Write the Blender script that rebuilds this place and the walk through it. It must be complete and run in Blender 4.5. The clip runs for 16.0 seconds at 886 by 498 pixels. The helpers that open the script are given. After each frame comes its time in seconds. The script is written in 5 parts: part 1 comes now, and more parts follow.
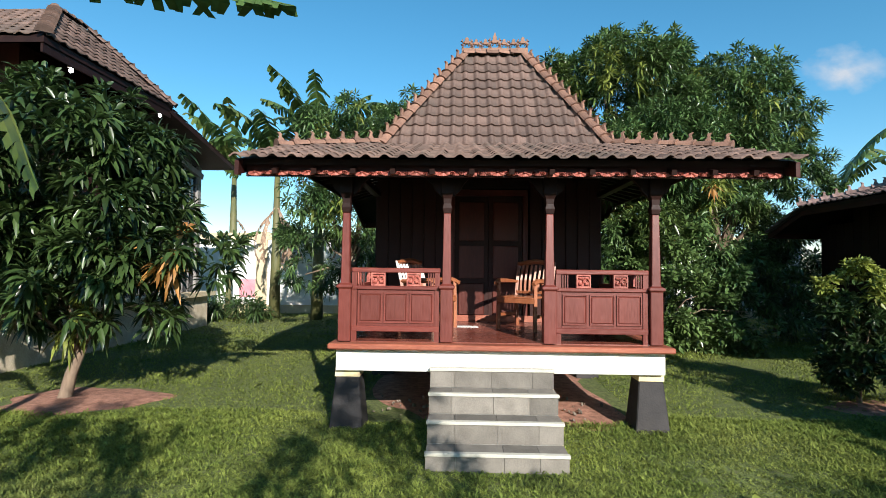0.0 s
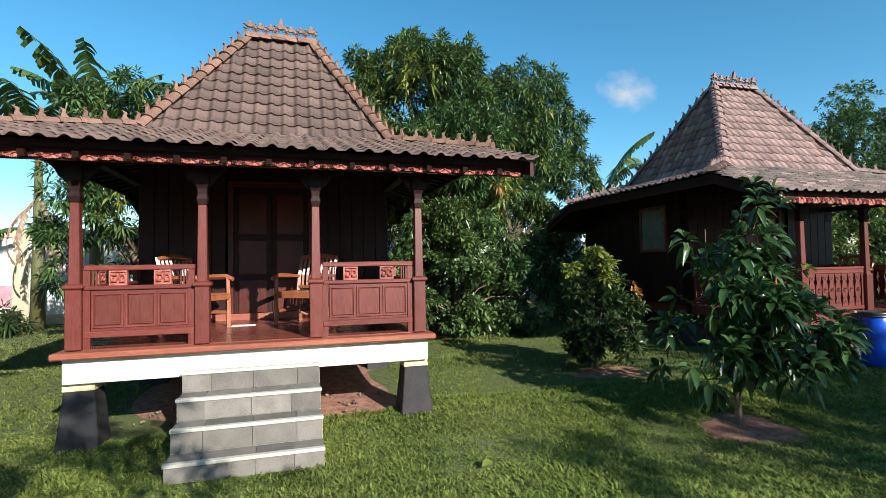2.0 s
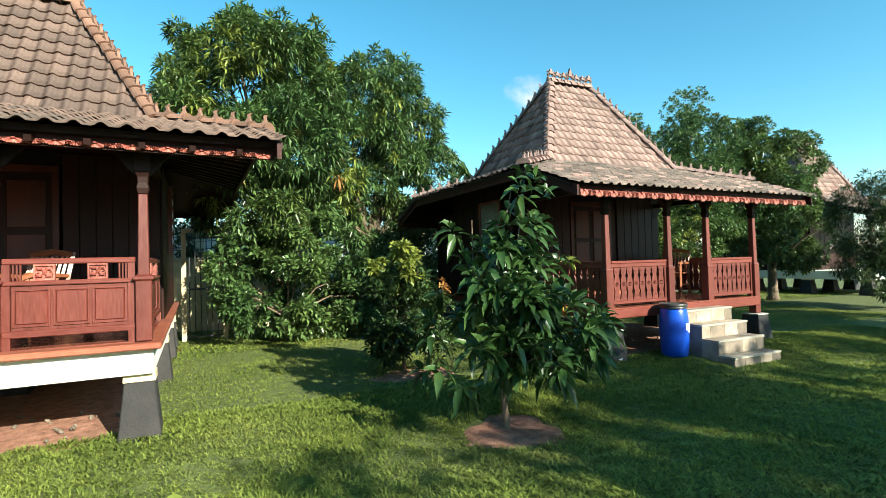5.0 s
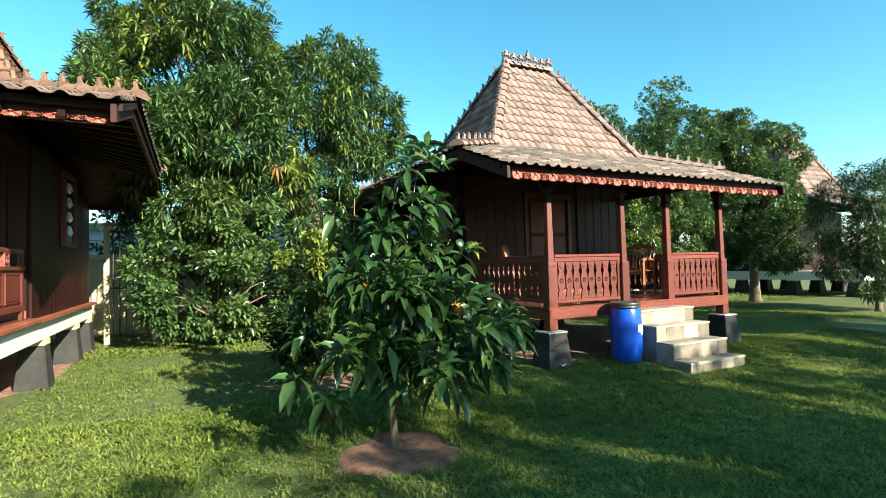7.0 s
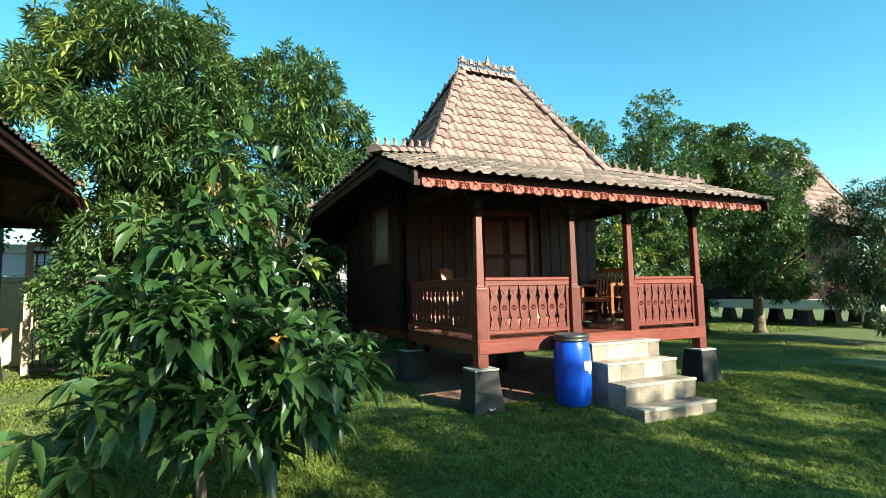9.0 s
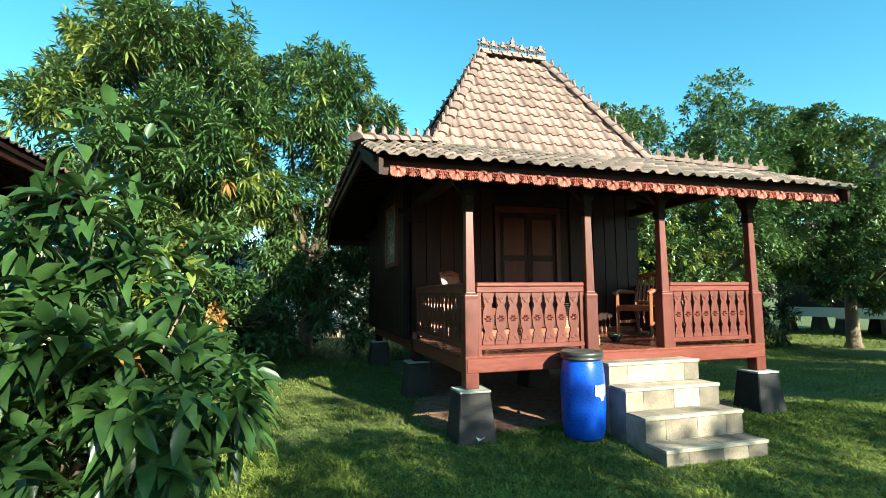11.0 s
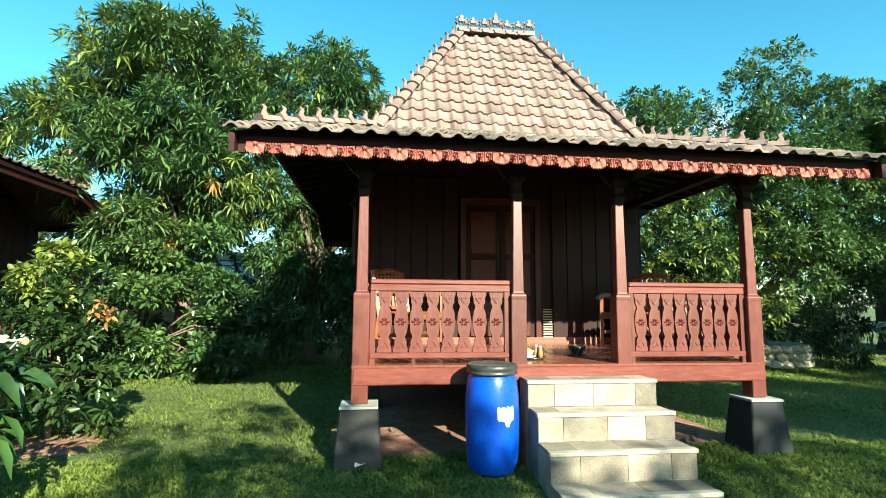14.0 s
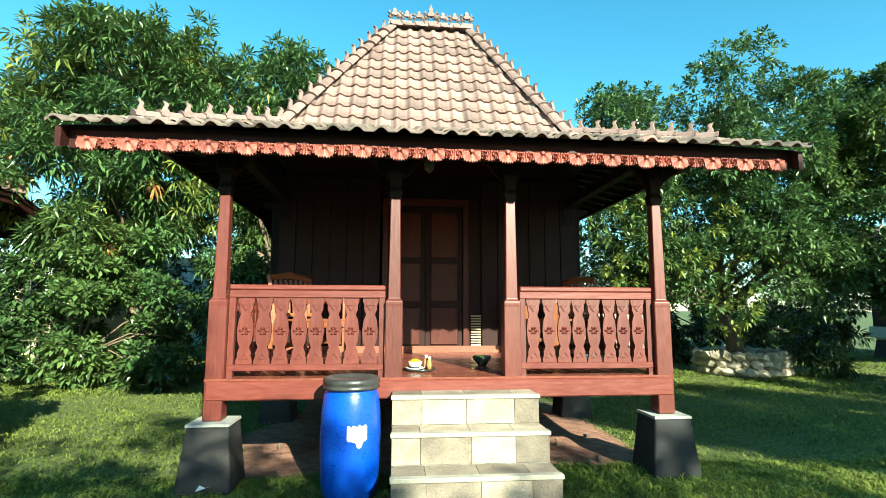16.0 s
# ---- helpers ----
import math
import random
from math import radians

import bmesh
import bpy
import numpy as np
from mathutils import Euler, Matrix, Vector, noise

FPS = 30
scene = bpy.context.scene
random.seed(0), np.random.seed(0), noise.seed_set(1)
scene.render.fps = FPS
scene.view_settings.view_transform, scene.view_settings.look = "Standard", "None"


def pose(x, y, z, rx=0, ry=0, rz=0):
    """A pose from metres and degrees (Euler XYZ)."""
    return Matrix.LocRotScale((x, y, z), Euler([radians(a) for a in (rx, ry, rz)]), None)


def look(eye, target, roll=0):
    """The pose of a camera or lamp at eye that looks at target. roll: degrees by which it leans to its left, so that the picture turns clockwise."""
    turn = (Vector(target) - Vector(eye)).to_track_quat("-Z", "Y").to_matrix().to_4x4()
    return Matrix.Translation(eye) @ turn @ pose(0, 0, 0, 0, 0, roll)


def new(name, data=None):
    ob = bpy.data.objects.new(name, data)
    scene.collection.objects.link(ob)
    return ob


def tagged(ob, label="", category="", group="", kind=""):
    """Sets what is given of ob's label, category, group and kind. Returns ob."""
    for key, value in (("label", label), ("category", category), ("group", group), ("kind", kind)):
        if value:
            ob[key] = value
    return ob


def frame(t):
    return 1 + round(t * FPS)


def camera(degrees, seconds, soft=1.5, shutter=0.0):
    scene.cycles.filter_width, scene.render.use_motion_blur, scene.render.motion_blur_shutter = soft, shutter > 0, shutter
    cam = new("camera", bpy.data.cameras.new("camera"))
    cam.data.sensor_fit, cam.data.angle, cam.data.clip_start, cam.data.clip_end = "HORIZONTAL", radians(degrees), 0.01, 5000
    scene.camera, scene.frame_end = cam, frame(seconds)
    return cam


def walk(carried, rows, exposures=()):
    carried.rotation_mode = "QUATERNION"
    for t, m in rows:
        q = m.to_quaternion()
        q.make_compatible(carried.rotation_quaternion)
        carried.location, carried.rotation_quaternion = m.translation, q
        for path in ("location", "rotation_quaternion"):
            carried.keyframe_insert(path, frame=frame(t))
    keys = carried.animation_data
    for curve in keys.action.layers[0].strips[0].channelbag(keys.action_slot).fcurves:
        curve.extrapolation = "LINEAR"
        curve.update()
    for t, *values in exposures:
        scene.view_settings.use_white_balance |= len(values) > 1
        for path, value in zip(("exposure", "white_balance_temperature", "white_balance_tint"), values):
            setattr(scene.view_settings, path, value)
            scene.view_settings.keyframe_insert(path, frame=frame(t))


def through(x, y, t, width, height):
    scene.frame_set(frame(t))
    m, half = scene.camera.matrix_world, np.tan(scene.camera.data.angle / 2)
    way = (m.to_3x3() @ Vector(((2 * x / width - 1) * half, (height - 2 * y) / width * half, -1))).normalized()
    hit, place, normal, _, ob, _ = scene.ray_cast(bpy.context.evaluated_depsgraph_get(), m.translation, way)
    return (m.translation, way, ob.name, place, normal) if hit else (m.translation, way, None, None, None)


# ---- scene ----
cam = camera(82.5, 16.0, soft=0.85)
PATH = [
    (0, (-0.786, -0.661, 1.69), (-0.843, 1.336, 1.763), 0.6),
    (0.5, (-0.63, -0.746, 1.68), (-0.561, 1.251, 1.755), 0.3),
    (1, (-0.445, -0.783, 1.666), (-0.208, 1.202, 1.735), -0.2),
    (1.5, (-0.225, -0.787, 1.672), (0.212, 1.164, 1.725), -0.6),
    (2, (-0.055, -0.741, 1.648), (0.517, 1.174, 1.705), -0.9),
    (2.5, (0.219, -0.777, 1.628), (0.811, 1.132, 1.688), -1.0),
    (3, (0.517, -0.752, 1.608), (1.148, 1.145, 1.658), -1.1),
    (3.5, (0.829, -0.732, 1.62), (1.594, 1.116, 1.665), -1.2),
    (4, (1.123, -0.749, 1.588), (2.008, 1.044, 1.634), -1.5),
    (4.2, (1.241, -0.774, 1.598), (2.122, 1.02, 1.641), -1.5),
    (6.5, (2.589, -0.549, 1.442), (3.483, 1.239, 1.497), -1.4),
    (7, (2.962, -0.447, 1.404), (3.855, 1.342, 1.465), -1.4),
    (7.5, (3.377, -0.398, 1.399), (4.258, 1.392, 1.546), -1.3),
    (8, (3.743, -0.286, 1.371), (4.618, 1.506, 1.528), -1.5),
    (8.5, (4.129, -0.206, 1.331), (4.995, 1.589, 1.496), -1.3),
    (9, (4.488, -0.109, 1.346), (5.318, 1.703, 1.514), -1.1),
    (9.2, (4.586, -0.092, 1.349), (5.381, 1.736, 1.514), -0.9),
    (11.3, (5.807, 0.373, 1.387), (6.369, 2.283, 1.569), -0.5),
    (11.5, (5.944, 0.413, 1.374), (6.507, 2.323, 1.56), -0.4),
    (12, (6.256, 0.486, 1.369), (6.752, 2.414, 1.564), -0.2),
    (12.5, (6.534, 0.542, 1.34), (6.929, 2.492, 1.541), 0.1),
    (13, (6.834, 0.603, 1.34), (7.222, 2.554, 1.548), 0.1),
    (13.5, (7.131, 0.634, 1.32), (7.46, 2.595, 1.535), 0.3),
    (14, (7.415, 0.694, 1.297), (7.661, 2.667, 1.512), 0.4),
    (14.5, (7.759, 0.787, 1.301), (7.946, 2.764, 1.534), 0.4),
    (15, (8.064, 0.841, 1.304), (8.243, 2.819, 1.537), 0.3),
    (15.5, (8.322, 0.892, 1.307), (8.506, 2.869, 1.547), 0.4),
    (16, (8.607, 0.926, 1.318), (8.795, 2.903, 1.553), 0.2),
]
walk(cam, [(t, look(eye, target, roll)) for t, eye, target, roll in PATH],
     [(0, 0.84, 6150, 12), (3.1, 0.84, 5950, 10), (4, 1.12, 6350, 3), (7, 1.62, 6600, -2), (9, 1.64, 6550, -4), (12.5, 1.7, 6450, -10), (16, 1.7, 6350, -12)])

# ---- light ----
SUN = Vector((0.62, -1.7, 0.88)).normalized()
world = bpy.data.worlds.new("sky")
scene.world = world
world.use_nodes = True
wn = world.node_tree
sky = wn.nodes.new("ShaderNodeTexSky")
sky.sky_type, sky.sun_disc = "NISHITA", False
sky.sun_elevation, sky.sun_rotation = math.asin(SUN.z), math.atan2(SUN.x, SUN.y)
sky.air_density, sky.dust_density, sky.ozone_density = 1.0, 0.3, 3.0
rich = wn.nodes.new("ShaderNodeHueSaturation")
rich.inputs["Saturation"].default_value = 1.22
rich.inputs["Hue"].default_value = 0.478
wn.links.new(sky.outputs[0], rich.inputs["Color"])
wn.links.new(rich.outputs[0], wn.nodes["Background"].inputs[0])
wn.nodes["Background"].inputs[1].default_value = 0.098
sun = new("sun", bpy.data.lights.new("sun", "SUN"))
sun.data.energy, sun.data.angle, sun.data.color = 5.0, radians(0.55), (1.0, 0.93, 0.8)
sun.matrix_world = look(SUN * 60, (0, 0, 0))

# ---- materials ----


def material(name, a, b, scale=4.0, rough=0.7, bump=0.15, fine=40.0, stretch=(1, 1, 1), metal=0.0, spec=0.5,
             dirt=None, dirt_amount=0.35, vary=0.0, island=False, through=0.0, detail=6):
    """Two colours mixed by noise at two scales, optional dirt colour, variation from piece to piece, fine relief."""
    m = bpy.data.materials.new(name)
    m.use_nodes = True
    t = m.node_tree
    n, l = t.nodes, t.links
    p = n["Principled BSDF"]
    tc, mp = n.new("ShaderNodeTexCoord"), n.new("ShaderNodeMapping")
    mp.inputs["Scale"].default_value = stretch
    l.new(tc.outputs["Object"], mp.inputs[0])
    big, small = n.new("ShaderNodeTexNoise"), n.new("ShaderNodeTexNoise")
    big.inputs["Scale"].default_value, big.inputs["Detail"].default_value = scale, detail
    small.inputs["Scale"].default_value, small.inputs["Detail"].default_value = fine, 3
    l.new(mp.outputs[0], big.inputs[0]), l.new(mp.outputs[0], small.inputs[0])
    add = n.new("ShaderNodeMix")
    add.inputs[0].default_value = 0.4
    l.new(big.outputs[0], add.inputs[2]), l.new(small.outputs[0], add.inputs[3])
    ramp = n.new("ShaderNodeValToRGB")
    ramp.color_ramp.elements[0].position, ramp.color_ramp.elements[1].position = 0.36, 0.64
    ramp.color_ramp.elements[0].color, ramp.color_ramp.elements[1].color = (*a, 1), (*b, 1)
    l.new(add.outputs[0], ramp.inputs[0])
    colour = ramp.outputs[0]
    if dirt:
        d = n.new("ShaderNodeTexNoise")
        d.inputs["Scale"].default_value, d.inputs["Detail"].default_value = scale * 0.37, 8
        l.new(tc.outputs["Object"], d.inputs[0])
        r = n.new("ShaderNodeMapRange")
        r.inputs[1].default_value, r.inputs[2].default_value = 0.5, 0.72
        r.inputs[4].default_value = dirt_amount
        mix = n.new("ShaderNodeMixRGB")
        l.new(d.outputs[0], r.inputs[0]), l.new(r.outputs[0], mix.inputs[0]), l.new(colour, mix.inputs[1])
        mix.inputs[2].default_value = (*dirt, 1)
        colour = mix.outputs[0]
    if vary:
        if island:
            rnd = n.new("ShaderNodeNewGeometry").outputs["Random Per Island"]
        else:
            rnd = n.new("ShaderNodeObjectInfo").outputs["Random"]
        r = n.new("ShaderNodeMapRange")
        r.inputs[3].default_value, r.inputs[4].default_value = 1 - vary, 1 + vary
        hsv = n.new("ShaderNodeHueSaturation")
        l.new(rnd, r.inputs[0]), l.new(r.outputs[0], hsv.inputs["Value"]), l.new(colour, hsv.inputs["Color"])
        colour = hsv.outputs[0]
    l.new(colour, p.inputs["Base Color"])
    rr = n.new("ShaderNodeMapRange")
    rr.inputs[3].default_value, rr.inputs[4].default_value = max(0.03, rough - 0.12), min(1, rough + 0.12)
    l.new(small.outputs[0], rr.inputs[0]), l.new(rr.outputs[0], p.inputs["Roughness"])
    p.inputs["Metallic"].default_value = metal
    p.inputs["Specular IOR Level"].default_value = spec
    if bump:
        bp = n.new("ShaderNodeBump")
        bp.inputs["Strength"].default_value, bp.inputs["Distance"].default_value = bump, 0.02
        l.new(add.outputs[0], bp.inputs["Height"]), l.new(bp.outputs[0], p.inputs["Normal"])
    if through:
        tr, ms = n.new("ShaderNodeBsdfTranslucent"), n.new("ShaderNodeMixShader")
        ms.inputs[0].default_value = through
        l.new(colour, tr.inputs[0]), l.new(p.outputs[0], ms.inputs[1]), l.new(tr.outputs[0], ms.inputs[2])
        l.new(ms.outputs[0], n["Material Output"].inputs[0])
    return m


WOOD = material("red_painted_wood", (0.092, 0.018, 0.012), (0.155, 0.034, 0.024), 3, 0.42, 0.12, 60, (1, 1, 0.15), vary=0.1, dirt=(0.10, 0.03, 0.02))
WOOD_H = material("red_painted_rail", (0.11, 0.022, 0.0155), (0.185, 0.043, 0.031), 3, 0.40, 0.12, 60, (0.15, 1, 1), vary=0.1)
WOOD_W = material("worn_red_wood", (0.22, 0.055, 0.03), (0.36, 0.12, 0.065), 5, 0.5, 0.2, 70, (0.2, 1, 1), dirt=(0.12, 0.04, 0.03))
# Near-black timber; the shade of porches and side walls is put into it.
DARK = material("dark_wood_with_shade", (0.012, 0.004, 0.003), (0.022, 0.008, 0.006), 3, 0.55, 0.15, 50, (1, 1, 0.2), vary=0.2, spec=0.2)
# Wall red taken far below the rails' red: porch shade is in this colour.
PANEL = material("reddish_boards_with_shade", (0.019, 0.0042, 0.0028), (0.032, 0.0075, 0.005), 3, 0.5, 0.15, 60, (1, 1, 0.15), vary=0.15, spec=0.25)
# Dark red, deepened further to stand for shadow under the tile edge.
FASCIA = material("dark_red_fascia_with_shade", (0.022, 0.005, 0.004), (0.05, 0.012, 0.009), 4, 0.6, 0.2, 50, (0.2, 1, 1), spec=0.25)
DOORWOOD = material("door_wood", (0.06, 0.012, 0.008), (0.1, 0.022, 0.014), 3, 0.4, 0.12, 60, (1, 1, 0.15), vary=0.1, spec=0.35)
FLOOR = material("polished_floor_boards", (0.13, 0.035, 0.024), (0.2, 0.06, 0.04), 3, 0.28, 0.08, 60, (0.2, 1, 1), vary=0.15)
CARVE = material("faded_carved_wood", (0.2, 0.035, 0.026), (0.38, 0.125, 0.09), 12, 0.6, 0.3, 60, vary=0.25)
TEAK = material("varnished_teak", (0.2, 0.06, 0.025), (0.32, 0.115, 0.05), 5, 0.35, 0.1, 60, (1, 1, 0.2), vary=0.1)
WHITE = material("whitewashed_concrete", (0.74, 0.73, 0.66), (0.82, 0.81, 0.75), 3, 0.8, 0.15, 40, dirt=(0.6, 0.56, 0.45), dirt_amount=0.3)
CREAM = material("cream_paint", (0.62, 0.5, 0.28), (0.72, 0.6, 0.36), 4, 0.8, 0.15, 40, dirt=(0.4, 0.33, 0.2))
BLACK = material("black_painted_concrete", (0.013, 0.012, 0.0125), (0.03, 0.026, 0.026), 6, 0.75, 0.35, 50, dirt=(0.07, 0.058, 0.052), dirt_amount=0.4)
CEMENT = material("grey_cement", (0.3, 0.29, 0.26), (0.4, 0.39, 0.35), 6, 0.85, 0.25, 60, dirt=(0.2, 0.19, 0.16))
STONE = material("grey_andesite_tile", (0.125, 0.112, 0.094), (0.2, 0.18, 0.152), 7, 0.75, 0.25, 70, vary=0.28, dirt=(0.14, 0.13, 0.11))
# Stains and tile differences, widened to stand also for leaf shadow on the steps.
STONE2 = material("pale_sandstone_tile", (0.19, 0.147, 0.112), (0.38, 0.305, 0.23), 6, 0.75, 0.25, 70, vary=0.45, dirt=(0.11, 0.093, 0.08), dirt_amount=1.0)
NOSING2 = material("worn_pale_nosing", (0.3, 0.265, 0.21), (0.44, 0.4, 0.32), 6, 0.75, 0.2, 60, dirt=(0.17, 0.15, 0.125), dirt_amount=0.8)
NOSING = material("pale_step_nosing", (0.42, 0.4, 0.33), (0.52, 0.5, 0.42), 6, 0.75, 0.15, 60, dirt=(0.4, 0.37, 0.3))
TILE1 = material("weathered_brown_tile", (0.075, 0.046, 0.036), (0.155, 0.098, 0.077), 3.2, 0.75, 0.4, 45, vary=0.3, dirt=(0.065, 0.055, 0.045), dirt_amount=0.75)
TILE2 = material("pale_clay_tile", (0.175, 0.108, 0.093), (0.305, 0.205, 0.178), 3.2, 0.75, 0.4, 45, vary=0.34, dirt=(0.19, 0.095, 0.078), dirt_amount=0.8)
TILE1J = material("weathered_brown_tile_run", (0.075, 0.046, 0.036), (0.155, 0.098, 0.077), 3.2, 0.75, 0.4, 45, vary=0.3, island=True, dirt=(0.065, 0.055, 0.045), dirt_amount=0.75)
TILE2J = material("pale_clay_tile_run", (0.175, 0.108, 0.093), (0.305, 0.205, 0.178), 3.2, 0.75, 0.4, 45, vary=0.34, island=True, dirt=(0.19, 0.095, 0.078), dirt_amount=0.8)
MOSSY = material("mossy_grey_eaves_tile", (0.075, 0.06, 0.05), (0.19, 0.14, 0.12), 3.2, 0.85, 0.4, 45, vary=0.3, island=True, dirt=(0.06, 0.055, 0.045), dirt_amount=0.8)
CAP1 = material("orange_clay_cap", (0.15, 0.075, 0.05), (0.25, 0.14, 0.095), 5, 0.75, 0.3, 50, vary=0.3, dirt=(0.1, 0.07, 0.05), dirt_amount=0.7)
CAP2 = material("pink_clay_cap", (0.165, 0.102, 0.088), (0.285, 0.19, 0.165), 5, 0.75, 0.3, 50, vary=0.22, dirt=(0.22, 0.12, 0.09), dirt_amount=0.5)
SOIL = material("bare_red_soil", (0.16, 0.07, 0.045), (0.42, 0.21, 0.145), 11, 0.95, 0.9, 60, dirt=(0.12, 0.06, 0.04))
LAWN = material("lawn_soil_and_thatch", (0.03, 0.042, 0.012), (0.15, 0.185, 0.045), 28, 0.95, 1.0, 95, dirt=(0.13, 0.12, 0.05), dirt_amount=0.45)
GRASS = material("grass_blades", (0.112, 0.16, 0.028), (0.26, 0.305, 0.064), 0.7, 0.75, 0, 9, vary=0.4, island=True, through=0.3, dirt=(0.2, 0.19, 0.085), dirt_amount=0.5, spec=0.25)
MANGO = material("mango_leaves", (0.036, 0.078, 0.024), (0.105, 0.175, 0.056), 1.1, 0.3, 0, 8, vary=0.5, island=True, through=0.2, dirt=(0.13, 0.165, 0.035), dirt_amount=0.6)
DARKLEAF = material("glossy_dark_leaves", (0.022, 0.045, 0.014), (0.05, 0.085, 0.022), 1.1, 0.34, 0, 8, vary=0.4, island=True, through=0.15)
LIGHTLEAF = material("fresh_yellow_green_leaves", (0.13, 0.17, 0.03), (0.24, 0.27, 0.05), 2, 0.45, 0, 8, vary=0.35, island=True, through=0.3)
SOURSOP = material("young_tree_leaves", (0.022, 0.054, 0.016), (0.058, 0.112, 0.028), 2, 0.34, 0, 12, vary=0.4, island=True, through=0.25)
REDLEAF = material("dry_orange_leaves", (0.3, 0.12, 0.035), (0.45, 0.24, 0.06), 2, 0.55, 0, 8, vary=0.35, island=True, through=0.3)
BANANA = material("banana_leaf", (0.04, 0.085, 0.02), (0.095, 0.15, 0.036), 2.5, 0.4, 0.1, 20, vary=0.25, island=True, through=0.3, dirt=(0.25, 0.22, 0.05), dirt_amount=0.45)
DRYBAN = material("dry_banana_leaf", (0.25, 0.16, 0.1), (0.4, 0.28, 0.2), 3, 0.8, 0.2, 20, vary=0.3, island=True, through=0.2)
BARK = material("grey_brown_bark", (0.12, 0.08, 0.055), (0.22, 0.16, 0.11), 6, 0.9, 0.8, 40, (1, 1, 0.3))
STEMG = material("banana_stem", (0.06, 0.075, 0.025), (0.14, 0.13, 0.05), 5, 0.6, 0.3, 30, (1, 1, 0.2), dirt=(0.12, 0.07, 0.04))
PLASTIC = material("blue_plastic", (0.004, 0.05, 0.42), (0.008, 0.075, 0.52), 5, 0.3, 0.05, 60, dirt=(0.02, 0.06, 0.28), dirt_amount=0.4)
LID = material("black_plastic_lid", (0.02, 0.02, 0.02), (0.05, 0.048, 0.045), 9, 0.4, 0.1, 60, dirt=(0.15, 0.14, 0.12), dirt_amount=0.5)
PAPER = material("torn_white_paper", (0.68, 0.68, 0.66), (0.8, 0.8, 0.78), 20, 0.8, 0.1, 80)
INK = material("dark_print", (0.06, 0.06, 0.07), (0.1, 0.1, 0.11), 20, 0.7, 0.0)
WALLP = material("garden_wall_plaster", (0.66, 0.66, 0.64), (0.76, 0.76, 0.74), 1.5, 0.85, 0.15, 30, dirt=(0.55, 0.52, 0.46), dirt_amount=0.4)
BUFF = material("buff_wall_trim", (0.5, 0.4, 0.26), (0.6, 0.5, 0.34), 2, 0.85, 0.2, 30, dirt=(0.35, 0.28, 0.18))
PINK = material("faded_pink_paint", (0.6, 0.2, 0.25), (0.7, 0.3, 0.34), 3, 0.85, 0.1, 30)
RUBBLE = material("field_stone", (0.34, 0.28, 0.2), (0.5, 0.43, 0.32), 6, 0.85, 0.4, 40, vary=0.25)
METAL = material("painted_gate_steel", (0.025, 0.025, 0.025), (0.05, 0.05, 0.05), 6, 0.5, 0.1, 40)
CERAMIC = material("white_glazed_ceramic", (0.7, 0.7, 0.68), (0.78, 0.78, 0.76), 6, 0.2, 0.0)
DKCER = material("dark_glazed_bowl", (0.02, 0.025, 0.02), (0.04, 0.045, 0.035), 6, 0.25, 0.0)
YELLOW = material("yellow_paint", (0.7, 0.42, 0.02), (0.8, 0.5, 0.04), 6, 0.5, 0.05)
GREENTOP = material("green_leaf_garnish", (0.16, 0.24, 0.05), (0.25, 0.34, 0.08), 20, 0.6, 0.3)
AMBER = material("amber_sauce_bottle", (0.4, 0.16, 0.05), (0.5, 0.24, 0.1), 6, 0.2, 0.0)
GLASSDARK = material("dark_window_glass", (0.012, 0.014, 0.016), (0.02, 0.022, 0.024), 2, 0.06, 0.0)
GREYPANE = material("frosted_pane", (0.09, 0.095, 0.09), (0.14, 0.145, 0.14), 3, 0.25, 0.0)
GREYW = material("grey_weathered_timber", (0.16, 0.15, 0.14), (0.26, 0.25, 0.24), 4, 0.75, 0.2, 40, (1, 1, 0.2))

# ---- builders ----


def box(bm, x0, x1, y0, y1, z0, z1):
    v = [bm.verts.new(p) for p in ((x0, y0, z0), (x1, y0, z0), (x1, y1, z0), (x0, y1, z0), (x0, y0, z1), (x1, y0, z1), (x1, y1, z1), (x0, y1, z1))]
    for f in ((3, 2, 1, 0), (4, 5, 6, 7), (0, 1, 5, 4), (1, 2, 6, 5), (2, 3, 7, 6), (3, 0, 4, 7)):
        bm.faces.new([v[i] for i in f])
    return v


def frustum(bm, cx, cy, z0, z1, w0, w1, d0=None, d1=None):
    """A four-sided block whose section goes from w0 x d0 to w1 x d1."""
    d0, d1 = d0 or w0, d1 or w1
    v = box(bm, -0.5, 0.5, -0.5, 0.5, 0, 1)
    for i, p in enumerate(v):
        w, d, z = (w0, d0, z0) if i < 4 else (w1, d1, z1)
        p.co = (cx + p.co.x * w, cy + p.co.y * d, z)
    return v


def loft(bm, x, y, sections):
    """A square shaft that changes its width from section to section: (z, width) pairs."""
    rings = [[bm.verts.new((x + sx * w / 2, y + sy * w / 2, z)) for sx, sy in ((-1, -1), (1, -1), (1, 1), (-1, 1))] for z, w in sections]
    for r, q in zip(rings, rings[1:]):
        for k in range(4):
            bm.faces.new((r[k], r[(k + 1) % 4], q[(k + 1) % 4], q[k]))
    bm.faces.new(rings[0][::-1]), bm.faces.new(rings[-1])


